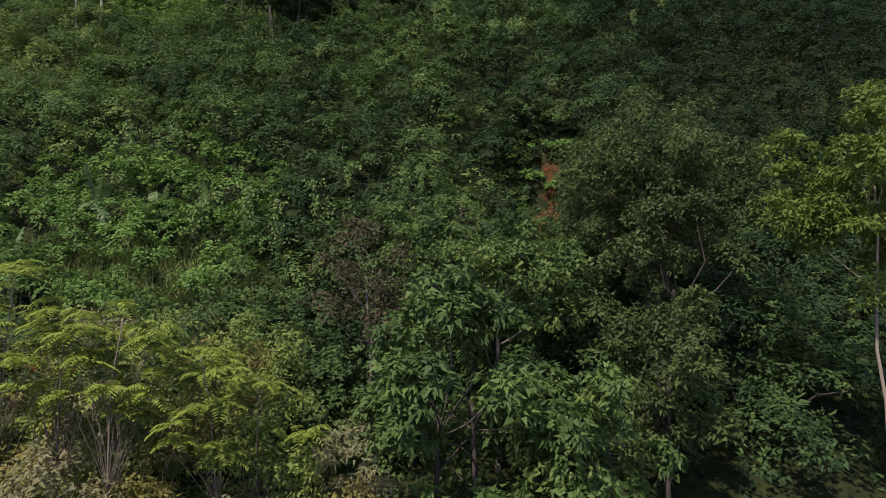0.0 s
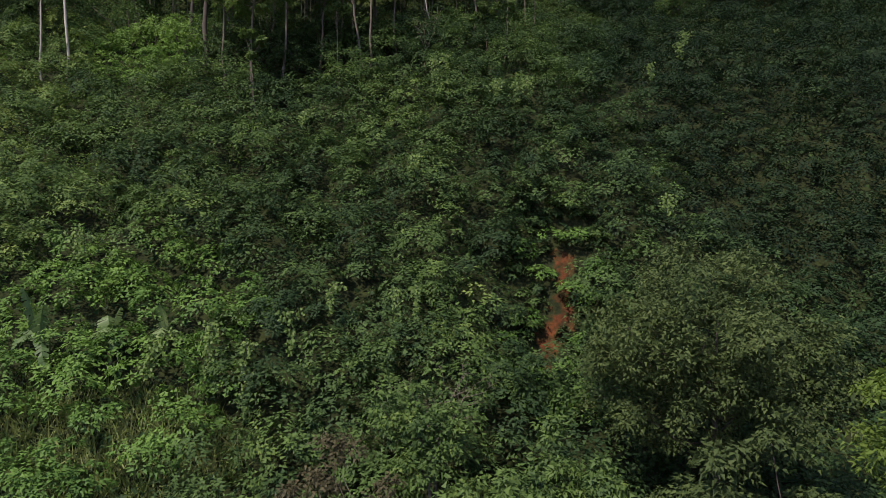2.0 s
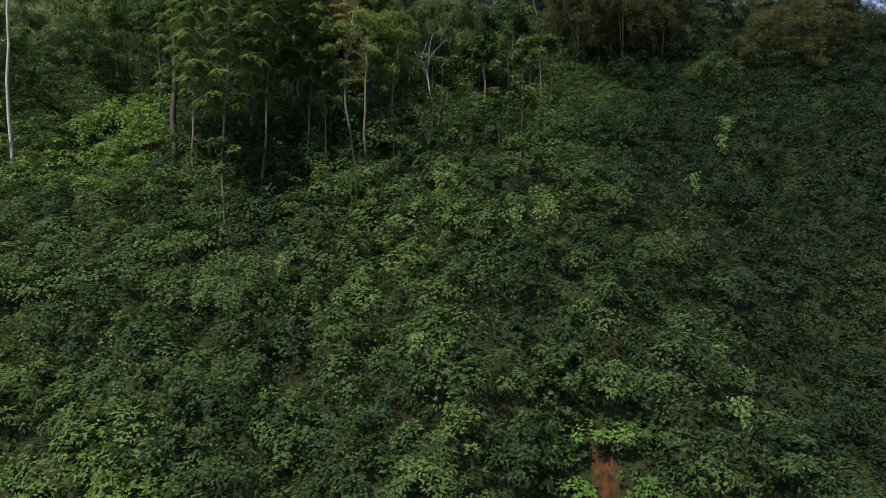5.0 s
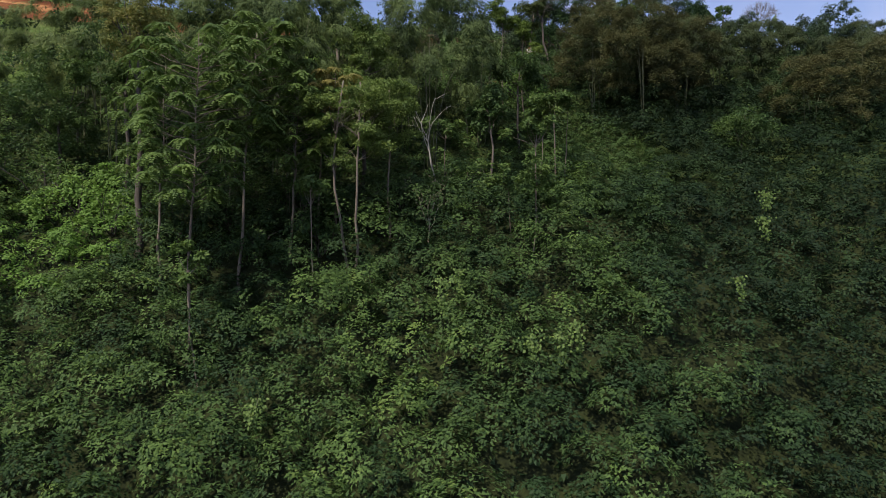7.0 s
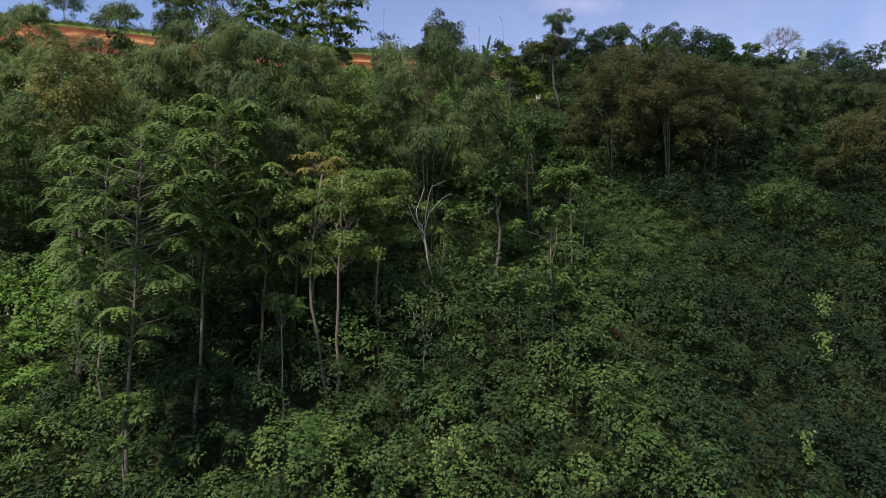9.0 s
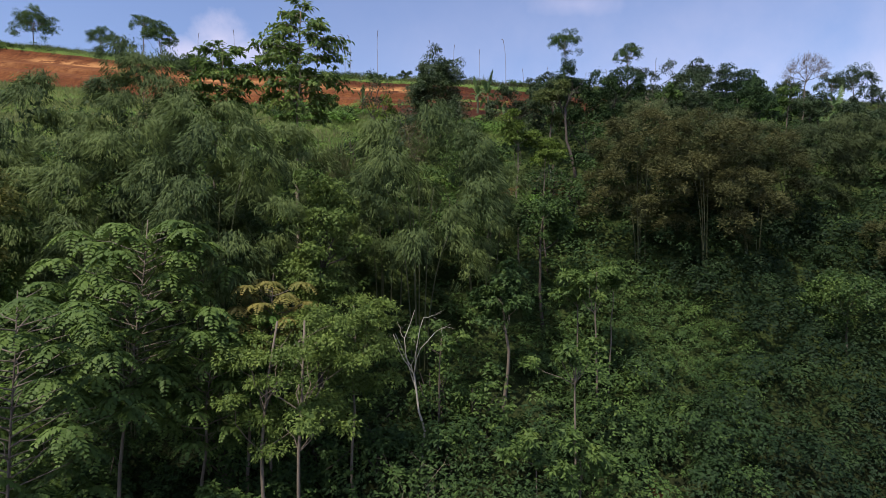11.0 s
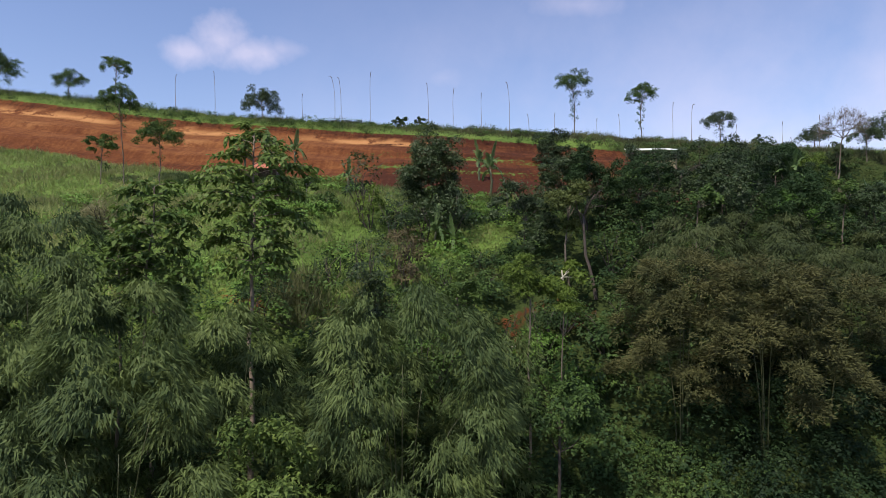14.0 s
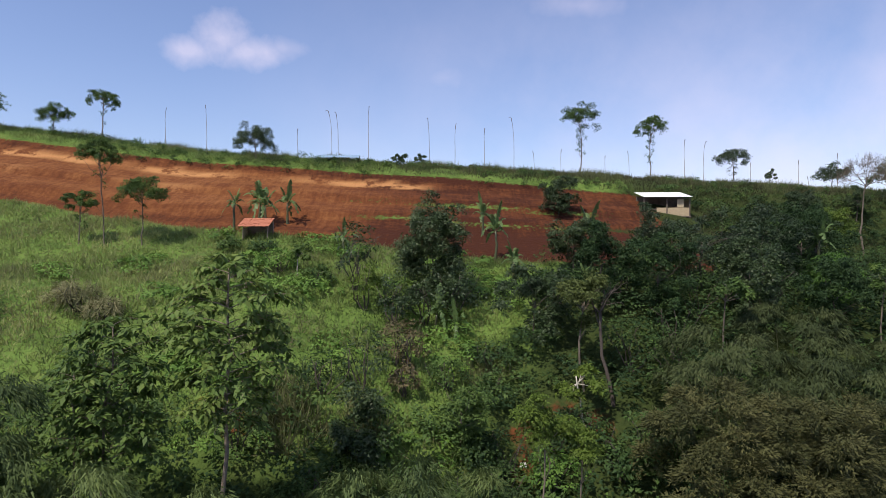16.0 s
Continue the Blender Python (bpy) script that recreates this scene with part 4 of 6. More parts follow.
def in_thicket(x, y):
    ok = in_view(x, y) & (red_soil(x, y) < 0.3)
    ok &= np.hypot((x - 4.0) / 1.5, (y - 24.6) / 2.6) > 1
    ok &= np.hypot((x + 11.3) / 5.0, (y - 21.4) / 4.0) > 1
    ok &= np.hypot((x + 8.8) / 3.2, (y - 19.9) / 1.4) > 1
    ok &= np.hypot((x + 9.4) / 3.4, (y - 18.0) / 1.5) > 1
    ok &= np.hypot((x + 17.6) / 2.8, (y - 40.2) / 3.8) > 1
    ok &= np.hypot((x - 4.7) / 0.85, (y - 26.6) / 1.9) > 1
    ok &= np.hypot((x - 6.9) / 0.9, (y - 41.6) / 1.3) > 1
    ok &= np.hypot((x - 9.2) / 1.05, (y - 35.0) / 1.3) > 1
    ok &= np.hypot((x - 9.5) / 3.0, (y - 48.0) / 3.2) > 1
    top = 43 + 12 * smooth_step(3, 12, x)
    return ok & (y < top)


tx, ty = scatter(-42, 44, 13, 57, 1.36, in_thicket)
nt = len(tx)
left = smooth_step(-8, -15, tx + 0.25 * (ty - 20))
R = rng.uniform(0.75, 1.1, nt) * rng.choice([0.75, 1.0, 1.0, 1.45], nt)
H = 2.35 * rng.uniform(0.72, 1.15, nt) * (1.0 + 0.26 * waves(tx, ty, 33, 5)) * (0.75 + 0.25 * R)
# besides patches, tone lightens the lit left and darkens the shaded right
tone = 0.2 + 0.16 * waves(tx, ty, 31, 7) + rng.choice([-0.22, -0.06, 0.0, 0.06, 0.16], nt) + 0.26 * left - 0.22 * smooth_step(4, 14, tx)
# tone raised here to paint in sunlight on the slope below the trees
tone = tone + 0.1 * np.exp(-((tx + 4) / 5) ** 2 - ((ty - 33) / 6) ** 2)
# right-hand shrubs take the darker leaf colour in place of gully shade
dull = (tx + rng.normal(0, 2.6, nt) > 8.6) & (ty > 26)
for sel, name, leaf, lb in ((~dull, "shrub_thicket", M_SHRUB, "dense dark green shrubs covering the steep slope"), (dull, "gully_thicket", M_GULLY, "green shrubs covering the gully's slope, darkened in colour for its shade")):
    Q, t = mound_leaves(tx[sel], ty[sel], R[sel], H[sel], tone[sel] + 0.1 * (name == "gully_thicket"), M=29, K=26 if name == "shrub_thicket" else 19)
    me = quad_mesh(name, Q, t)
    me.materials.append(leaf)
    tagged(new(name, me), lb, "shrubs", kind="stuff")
vx, vy = scatter(-38, 38, 9, 56, 0.8, lambda x, y: in_view(x, y) & (red_soil(x, y) < 0.25))
nv = len(vx)
P = np.stack([vx, vy, height(vx, vy)], -1)
Q = sprays(P + np.array([0, -0.1, 0.16]), np.tile((0, -0.5, 1.0), (nv, 1)), 0.4, 9, 0.24, 0.14)
# tone kept low so the gaps between shrubs look shaded
me = quad_mesh("ground_cover", Q, np.repeat(0.05 + 0.2 * waves(vx, vy, 37, 5), 9))
me.materials.append(M_SHRUB)
tagged(new("ground_cover", me), "low leafy weeds under the shrubs", "weeds", kind="stuff")

ux, uy = scatter(-40, 8, 42, 60, 1.5, lambda x, y: in_view(x, y) & (red_soil(x, y) < 0.3) & (y < 57 - 0.2 * x * (x > 0)) & (y > 43))
Q, t = mound_leaves(ux, uy, rng.uniform(0.6, 1.1, len(ux)), rng.uniform(0.7, 1.7, len(ux)), 0.3 + rng.uniform(-0.15, 0.2, len(ux)), M=12, K=15, L=0.2, W=0.1, size=(0.3, 0.5))
me = quad_mesh("undergrowth", Q, t)
me.materials.append(M_SHRUB)
tagged(new("undergrowth", me), "shady green undergrowth beneath the bamboo", "undergrowth", kind="stuff")

# bright weeds: the terrace with the big-leaved plants, the lit flank, the glade
wx, wy = scatter(-40, 16, 12, 62, 1.1, lambda x, y: in_view(x, y) & (red_soil(x, y) < 0.3) & (
    (np.hypot((x + 11.3) / 5.6, (y - 21.4) / 4.6) < 1) | (np.hypot((x + 17.6) / 3.0, (y - 40.4) / 4.0) < 1)
    | (np.hypot((x - 3.3) / 2.3, (y - 22.8) / 2.2) < 1) | (np.hypot((x - 4.4) / 1.6, (y - 26.0) / 2.5) < 1) | (np.hypot((x - 4.0) / 0.5, (y - 26.5) / 1.0) < 1)))
# tone +0.12 beyond y 30 paints the flank's sunlight into the leaves
Q, t = mound_leaves(wx, wy, rng.uniform(0.5, 0.9, len(wx)), rng.uniform(0.8, 2.1, len(wx)) * np.where(wx > 0, 0.5, 1.0), 0.25 + 0.12 * (wy > 30) + rng.uniform(-0.2, 0.2, len(wx)), M=18, K=20)
me = quad_mesh("bright_weeds", Q, t)
me.materials.append(M_BRIGHT)
tagged(new("bright_weeds", me), "bright green weeds and creepers on open patches", "weeds", kind="stuff")

wx, wy = scatter(2, 16, 42, 54, 0.62, lambda x, y: (np.hypot((x - 8.2) / 5.0, (y - 47.4) / 4.8) < 1) & (red_soil(x, y) < 0.4))
Q, t = mound_leaves(wx, wy, rng.uniform(0.35, 0.65, len(wx)), rng.uniform(0.4, 1.2, len(wx)), 0.15 + 0.25 * waves(wx, wy, 67, 3) + rng.uniform(-0.15, 0.15, len(wx)), M=12, K=16, L=0.14, W=0.05)
me = quad_mesh("glade_weeds", Q, t)
me.materials.append(M_MID)
tagged(new("glade_weeds", me), "low green weeds in a small glade", "weeds", kind="stuff")

bx, by = scatter(-16, -4, 16, 25, 0.24, lambda x, y: np.hypot((x + 9.0) / 3.6, (y - 19.4) / 1.8) < 1)
Q, t = blades(bx, by, 9, 0.6 * np.ones(len(bx)), 0.1, 0.5 + 0.2 * waves(bx, by, 63, 2), W=0.04)
me = quad_mesh("terrace_grass", Q, t)
me.materials.append(M_GRASS)
tagged(new("terrace_grass", me), "bright grass on a narrow terrace", "grass", kind="stuff")

sx, sy = scatter(1.5, 8.5, 22, 30, 0.55, lambda x, y: (np.hypot((x - 4.7) / 2.3, (y - 26.2) / 3.4) < 1) & (red_soil(x, y) < 0.45))
Q, t = mound_leaves(sx, sy, rng.uniform(0.25, 0.5, len(sx)), rng.uniform(0.25, 0.8, len(sx)), 0.15 + rng.uniform(-0.2, 0.2, len(sx)), M=12, K=16)
me = quad_mesh("slip_weeds", Q, t)
me.materials.append(M_SHRUB)
tagged(new("slip_weeds", me), "low weeds along the edges of the bare earth", "weeds", kind="stuff")

# ---- the slope's foot ----
broad_tree(0.4, 10.4, 5.8, 2.2, 2.2, 40, leaf=M_MID, bark=M_DARKBARK, label="leafy tree with large light green leaves", L=0.22, W=0.1, r=(0.35, 0.65), per=15, K=14, tone=0.22, stems=2, spread=0.1)
broad_tree(2.4, 9.6, 5.2, 1.3, 2.0, 26, leaf=M_MID, label="leafy tree with drooping light green leaves", L=0.2, W=0.085, r=(0.35, 0.55), per=14, K=14, tone=0.36, droop=0.6, bark=M_DARKBARK)
broad_tree(1.2, 13.6, 6.1, 1.1, 1.9, 18, leaf=M_MID, label="upright young tree with pale green leaves", L=0.2, W=0.09, r=(0.35, 0.6), tone=0.45)
broad_tree(2.5, 15.0, 5.2, 1.2, 1.9, 22, leaf=M_MID, bark=M_DARKBARK, label="upright young tree with pale green leaves", L=0.18, W=0.085, r=(0.35, 0.6), tone=0.3)
broad_tree(-1.8, 14.3, 5.6, 1.15, 1.8, 22, leaf=M_BROWNTWIG, label="withered small tree with greyish brown leaves", L=0.13, W=0.06, r=(0.35, 0.6), tone=0.05, limbs=20, thick=0.05, K=10)
broad_tree(-0.3, 16.6, 5.0, 1.3, 1.1, 14, leaf=M_SHRUB, label="small tree with fine green leaves", L=0.16, W=0.08, r=(0.35, 0.6), tone=0.35)
bare_tree(-0.2, 17.7, 4.6, 1.5, "grey leafless bush with crooked twigs", bark=M_BARK, thick=0.05, fork=0.45, twigs=30, name="bare_bush")
broad_tree(6.0, 16.9, 7.4, 2.8, 2.4, 120, leaf=M_GREY, bark=M_DARKBARK, label="round tree with a dense grey-green crown", L=0.14, W=0.062, r=(0.45, 0.75), per=15, K=16, tone=0.35, limbs=16)
broad_tree(5.0, 13.2, 6.1, 1.7, 2.0, 22, leaf=M_GREY, bark=M_DARKBARK, label="thin tree with greyish leaves and many twigs", L=0.17, W=0.075, r=(0.35, 0.6), limbs=18, tone=0.3)
broad_tree(4.3, 11.6, 4.7, 1.2, 1.5, 16, leaf=M_GREY, bark=M_DARKBARK, label="thin tree with greyish leaves and many twigs", L=0.17, W=0.075, r=(0.3, 0.55), limbs=14, tone=0.35)
broad_tree(8.6, 11.5, 9.0, 1.9, 2.1, 40, leaf=M_YELLOW, bark=M_POLE, label="tree with yellow-green feathery leaves on a grey forked trunk", L=0.16, W=0.06, r=(0.4, 0.7), per=16, K=20, limbs=12, tone=-0.2, thick=0.045, lean=(-0.3, 0.4), flat=0.6)
for x, y, h, s, tp in ((-4.5, 8.6, 6.6, 0.42, 22), (-5.5, 8.9, 6.3, 0.42, 20), (-3.5, 8.8, 6.0, 0.4, 16), (-6.6, 9.4, 6.7, 0.42, 20), (-2.7, 9.0, 5.6, 0.36, 12), (-3.2, 7.4, 4.8, 0.34, 10), (-2.0, 8.0, 4.4, 0.34, 10)):
    feather_tree(x, y, h, 0.8, 52, "slim young tree with yellow-green feathered leaves", M_YELLOW, low=0.74, size=s * 0.78, tone=0.4, tips=int(tp * 1.15), thick=0.035, group="feathered young trees")
for x, y, h, lf, tn, lb in ((-6.0, 10.6, 4.6, M_DRYGRASS, 0.3, "dry yellowish leafy shrub"), (-3.9, 10.4, 4.4, M_RUST, 0.35, "leafy shrub with rust-tinged leaves"), (-5.0, 7.4, 4.8, M_DRYGRASS, 0.2, "dry yellowish leafy shrub"), (-3.7, 7.8, 4.9, M_RUST, 0.2, "leafy shrub with rust-tinged leaves"), (-2.3, 7.6, 4.6, M_FERN, 0.2, "yellowish green leafy shrub"), (-6.3, 7.8, 5.2, M_RUST, 0.3, "leafy shrub with rust-tinged leaves"),
                            (-1.5, 8.2, 4.4, M_DRYGRASS, 0.1, "dry yellowish leafy shrub"), (-4.2, 6.4, 4.3, M_FERN, 0.25, "yellowish green leafy shrub"), (-1.0, 7.2, 3.7, M_RUST, 0.35, "leafy shrub with rust-tinged leaves"), (-7.2, 8.6, 5.4, M_BROWNTWIG, 0.5, "withered brownish leafy shrub"),
                            (-2.9, 6.6, 4.2, M_DRYGRASS, 0.2, "dry yellowish leafy shrub"), (-5.9, 8.6, 5.2, M_FERN, 0.3, "yellowish green leafy shrub"), (-4.8, 9.4, 5.4, M_FERN, 0.1, "yellowish green leafy shrub"), (-3.0, 9.8, 5.0, M_FERN, 0.1, "yellowish green leafy shrub")):
    broad_tree(x - 0.3, y + 1.3, h, 1.1, 1.6, 19, leaf=lf, label=lb, name="tall_shrub", r=(0.3, 0.55), per=14, K=14, L=0.13, W=0.045, tone=tn + 0.4, thick=0.04)
for x, y, R_, H_, lf, tn, lb in ((-3.0, 12.0, 1.2, 1.8, M_SHRUB, 0.35, "bush of mixed green weeds"), (-4.6, 11.2, 1.2, 1.6, M_SHRUB, 0.3, "green weedy bush on the slope"), (6.4, 10.0, 1.1, 1.4, M_SHRUB, 0.1, "green weedy bush on the slope"),
                               (7.6, 14.4, 1.2, 1.8, M_SHRUB, 0.15, "green weedy bush on the slope"), (-7.4, 12.2, 1.3, 1.6, M_SHRUB, 0.3, "green weedy bush on the slope"), (-5.4, 13.6, 1.1, 1.6, M_SHRUB, 0.4, "green weedy bush on the slope"), (-3.4, 14.2, 1.0, 1.6, M_SHRUB, 0.3, "green weedy bush on the slope")):
    bush(x, y, R_, H_, lb, lf, tn)
reeds(-1.1, 9.2, 0.6, 1.9, "clump of dry brown stalks", M_BROWNTWIG, 260, 0.35, "dry_stalks")
reeds(-12.6, 20.9, 1.6, 0.8, "tall yellowish grass on the terrace", M_DRYGRASS, 400, 0.1)
e = bush(-7.3, 16.4, 0.7, 1.5, "low shrub covered with small white blossoms", M_SHRUB, 0.3)
Q, t = shrub_leaves(np.zeros(1), np.zeros(1), np.array([0.72]), np.array([1.55]), np.array([0.3]), 10, 14, 0.1, 0.08, z=np.zeros(1))
part("blossoms", quad_mesh("blossoms", Q, t), M_BLOSSOM, e, "small white blossoms")
banana(-12.2, 21.6, 0.8, 8, 1.5, wide=0.17)
banana(-13.2, 18.4, 1.0, 8, 1.5, wide=0.17)
banana(-10.2, 21.9, 0.8, 6, 1.0, "low plant with broad pale leaves", wide=0.32, tone=0.7)
banana(-8.6, 22.2, 0.8, 6, 0.9, "low plant with broad pale leaves", wide=0.32, tone=0.7)

# ---- vines on the thicket ----
for x, y, d, w in ((-5.4, 20.6, 1.9, 0.2), (-4.4, 21.4, 1.2, 0.22), (-6.6, 21.0, 1.3, 0.25), (-1.4, 22.4, 1.5, 0.14), (-0.8, 22.4, 0.9, 0.1), (-7.6, 20.6, 1.1, 0.3), (-3.2, 22.4, 0.8, 0.2), (-10.0, 27.2, 1.0, 0.2),
                   (-0.4, 35.3, 1.3, 0.25), (0.3, 35.6, 0.9, 0.2), (3.6, 33.2, 1.0, 0.35), (4.2, 33.6, 0.9, 0.25), (8.4, 26.6, 0.8, 0.25), (2.6, 33.0, 0.7, 0.3), (-6.3, 31.4, 0.7, 0.3), (11.0, 36.2, 0.9, 0.2), (14.2, 40.4, 1.0, 0.3),
                   (15.6, 42.2, 0.8, 0.4), (-12.0, 24.0, 0.9, 0.3), (-1.0, 28.0, 0.5, 0.25)):
    vine(x, y - 0.5, gz(x, y) + 2.6, d * 1.2, n=int(70 + 140 * w * d * 2), wide=w * 0.5)

# ---- the wood's edge ----
def frond_tree(x, y, top, low, reach, label, leaf, fronds=70, size=0.95, tone=0.25, thick=0.075, bark=None, lean=(0.0, 0.0), base=0.0):
    """A slim tree with long pinnate leaves: arching stalks set in tiers round the upper trunk, each with two rows of hanging leaflets."""
    e = plant("tree", label, "tree", x, y, "trees with feathered leaves")
    h, low = top - gz(x, y), low - gz(x, y)
    tr = bend((0, 0, -0.3), (lean[0], lean[1], h - 0.7), 0.015, 10, 0.004)
    V, F = tubes([(tr, np.linspace(thick, thick * 0.15, 10))], 7)
    part("trunk", poly_mesh("trunk", V, F), bark or M_BARK, e)
    P, D, N, T, LL = [], [], [], [], []
    nb = max(6, fronds // 9)
    for k in range(nb):
        f = (k + rng.uniform(0, 1)) / nb
        z = low + (h - 0.9 - low) * f
        a = 2.399 * k + rng.uniform(-0.4, 0.4)
        w = reach * (0.3 + 0.7 * math.sin(math.pi * (0.16 + 0.74 * (1 - f)))) * rng.uniform(0.35, 0.8)
        o = np.array([np.interp(z - 0.3, tr[:, 2], tr[:, i]) for i in range(3)])
        tip = o + np.array([math.cos(a) * w, math.sin(a) * w, 0.28 * w + 0.15])
        b = bend(o, tip, 0.1, 5, 0.02)
        V, F = tubes([(b, np.linspace(thick * 0.26, thick * 0.1, 5))], 5)
        part("branch", poly_mesh("branch", V, F), bark or M_BARK, e)
        for j in range(9):
            az = a + (j - 4) * 0.7 + rng.normal(0, 0.2)
            Lf = size * rng.uniform(0.75, 1.15)
            d = np.array([math.cos(az), math.sin(az), 0])
            up = rng.uniform(0.1, 0.7)
            s_ = np.linspace(0, 1, 11)
            c = b[-1] + d * (s_ * Lf)[:, None] + np.array([0, 0, 1.0]) * ((up * s_ - (0.75 + 0.6 * up) * s_ ** 2) * Lf)[:, None]
            side = np.array([-d[1], d[0], 0])
            own = tone + rng.uniform(-0.14, 0.14)
            for sg in (1, -1):
                P.append(c[1:])
                D.append(side * sg + d * 0.45 - np.array([0, 0, 0.5]) + rng.normal(0, 0.14, (10, 3)))
                N.append(np.array([0.0, 0.0, 1.0]) + side * sg * 0.4 + d * np.linspace(0.1, 1.2, 10)[:, None] + rng.normal(0, 0.15, (10, 3)))
                LL.append(Lf * 0.34 * np.sin(np.pi * (0.2 + 0.68 * s_[1:])) * rng.uniform(0.85, 1.1, 10))
                T.append(np.full(10, own))
    P, D, N, T, LL = (np.concatenate(v) for v in (P, D, N, T, LL))
    part("crown", quad_mesh("crown", leaf_quads(P, D, N, LL, 0.085 * size + 0.22 * LL, 0.1), T), leaf, e)
    return e


for x, y, top, low, rc, nf, sz, tn, ln in ((-10.1, 35.0, 32.4, 25.0, 3.3, 680, 0.62, 0.28, (0.2, 0.8)), (-9.1, 37.9, 34.2, 28.0, 3.2, 680, 0.7, 0.38, (0.3, 1.8)), (-12.6, 38.2, 32.0, 26.0, 2.6, 360, 0.56, 0.3, (0.2, 0.3)),
                                           (-7.2, 39.2, 31.4, 27.0, 2.2, 320, 0.55, 0.36, (0.3, 0.4)), (-6.3, 40.6, 31.8, 28.0, 1.6, 200, 0.5, 0.45, (0.2, 0.2))):
    frond_tree(x, y, top, low, rc, "slim tree with long feathered leaves in layers", M_FROND if tn < 0.4 else M_BRIGHT, nf, sz, tn - (0.4 if tn > 0.4 else 0.0), lean=ln)


def topped(x, y, top, *more, **named):
    """A broad tree whose crown ends at the height top."""
    return broad_tree(x, y, top - gz(x, y), *more, **named)


flat_label = "small tree with flat layers of fine leaves"
topped(-4.4, 39.0, 31.6, 2.1, 2.4, 44, leaf=M_FERN, label=flat_label, L=0.16, W=0.06, r=(0.45, 0.75), flat=0.3, per=16, K=20, tone=0.3, stems=2, spread=0.2, thick=0.075, limbs=14)
topped(-2.9, 40.6, 31.6, 1.5, 1.8, 26, leaf=M_FERN, label=flat_label, L=0.16, W=0.06, r=(0.45, 0.7), flat=0.3, per=16, K=20, tone=0.3, thick=0.06, limbs=12)
frond_tree(-5.4, 40.7, 32.6, 29.6, 1.5, "slim tree with rust-tinged feathered leaves", M_RUST, 220, 0.48, 0.7, 0.06)
topped(-4.4, 43.0, 35.5, 1.5, 2.4, 34, leaf=M_FERN, bark=M_DARKBARK, label="tree with pale yellowish leaves and withered tips", L=0.2, W=0.08, r=(0.4, 0.7), tone=0.2, droop=0.5)
topped(-14.2, 39.6, 35.6, 1.7, 1.9, 30, leaf=M_RUST, bark=M_DARKBARK, label="tree with rusty yellow leaves", L=0.18, W=0.07, r=(0.4, 0.65), tone=0.5)
topped(-16.4, 43.0, 35.6, 2.0, 2.6, 34, leaf=M_MID, bark=M_DARKBARK, label="dense leafy tree of the wood's edge", L=0.2, W=0.08, tone=0.2)
topped(-20.8, 44.6, 34.2, 2.2, 3.2, 34, leaf=M_MID, bark=M_DARKBARK, label="dense leafy tree of the wood's edge", L=0.22, W=0.09, tone=0.2)
topped(-25.4, 41.6, 32.6, 2.6, 3.6, 36, leaf=M_MID, bark=M_DARKBARK, label="dense leafy tree of the wood's edge", L=0.22, W=0.09, tone=0.1)
topped(-30.0, 43.0, 35.0, 2.8, 4.0, 36, leaf=M_MID, bark=M_DARKBARK, label="dense leafy tree of the wood's edge", L=0.22, W=0.09, tone=0.05)
topped(3.4, 51.2, 39.2, 0.95, 1.0, 14, leaf=M_YELLOW, label="thin tree with yellowish green leaves", L=0.16, W=0.07, r=(0.35, 0.5), tone=-0.15, thick=0.05, flat=0.5)
topped(5.0, 51.8, 38.3, 0.8, 0.7, 9, leaf=M_YELLOW, label="thin tree with yellowish green leaves", L=0.16, W=0.07, r=(0.35, 0.5), tone=-0.2, thick=0.04, flat=0.5)
for x, y, h, r_, tf, ln in ((-21.4, 38.0, 12.0, 0.11, 0.0, (-0.4, 0.3)), (-9.2, 34.2, 4.8, 0.05, 0.5, (-0.6, 0.3)), (-5.9, 37.6, 4.6, 0.05, 0.7, (-0.1, 0.2)), 
                            (-0.3, 43.2, 4.0, 0.05, 0.7, (0.1, 0)), (4.3, 41.5, 4.8, 0.06, 0.9, (-0.1, 0.2)), (3.6, 39.4, 3.6, 0.045, 0.8, (0.2, 0)), (2.9, 40.4, 3.0, 0.04, 0.6, (-0.2, 0)), 
                            (6.4, 46.0, 4.4, 0.045, 0.0, (0.2, 0)), (4.9, 46.2, 4.2, 0.05, 0.9, (0.3, 0)), (-22.8, 38.0, 8.0, 0.08, 0.8, (0.3, 0.2))):
    stem(x, y, h, r_ * 0.75, lean=ln, tuft=tf, bark=M_PALEBARK if r_ > 0.06 else M_BARK, label="slender pale trunk of a young tree" if r_ > 0.06 else "slender grey-brown stem of a young tree")
bare_tree(-1.1, 41.8, 6.6, 1.5, "slender pale tree with a forked bare trunk", thick=0.05, fork=0.6, twigs=7, name="forked_tree", bark=M_PALEBARK)
bare_tree(-1.0, 39.6, 3.6, 1.4, "small grey leafless sapling with forked twigs", bark=M_POLE, thick=0.03, fork=0.35, twigs=15, name="bare_sapling")
broad_tree(5.8, 45.4, 5.7, 1.3, 0.6, 10, leaf=M_MID, label="small umbrella-shaped tree on a thin stem", L=0.24, W=0.1, r=(0.4, 0.6), flat=0.35, tone=0.4, thick=0.05, limbs=8)
broad_tree(4.3, 48.8, 6.2, 1.7, 1.0, 16, leaf=M_SHRUB, label="small tree with bluish green leaves", bark=M_DARKBARK, L=0.2, W=0.1, r=(0.45, 0.7), tone=0.2)
broad_tree(2.0, 45.0, 6.0, 1.0, 1.3, 12, leaf=M_MID, label="young tree with fresh green leaves", L=0.24, W=0.12, r=(0.4, 0.6), tone=0.0)
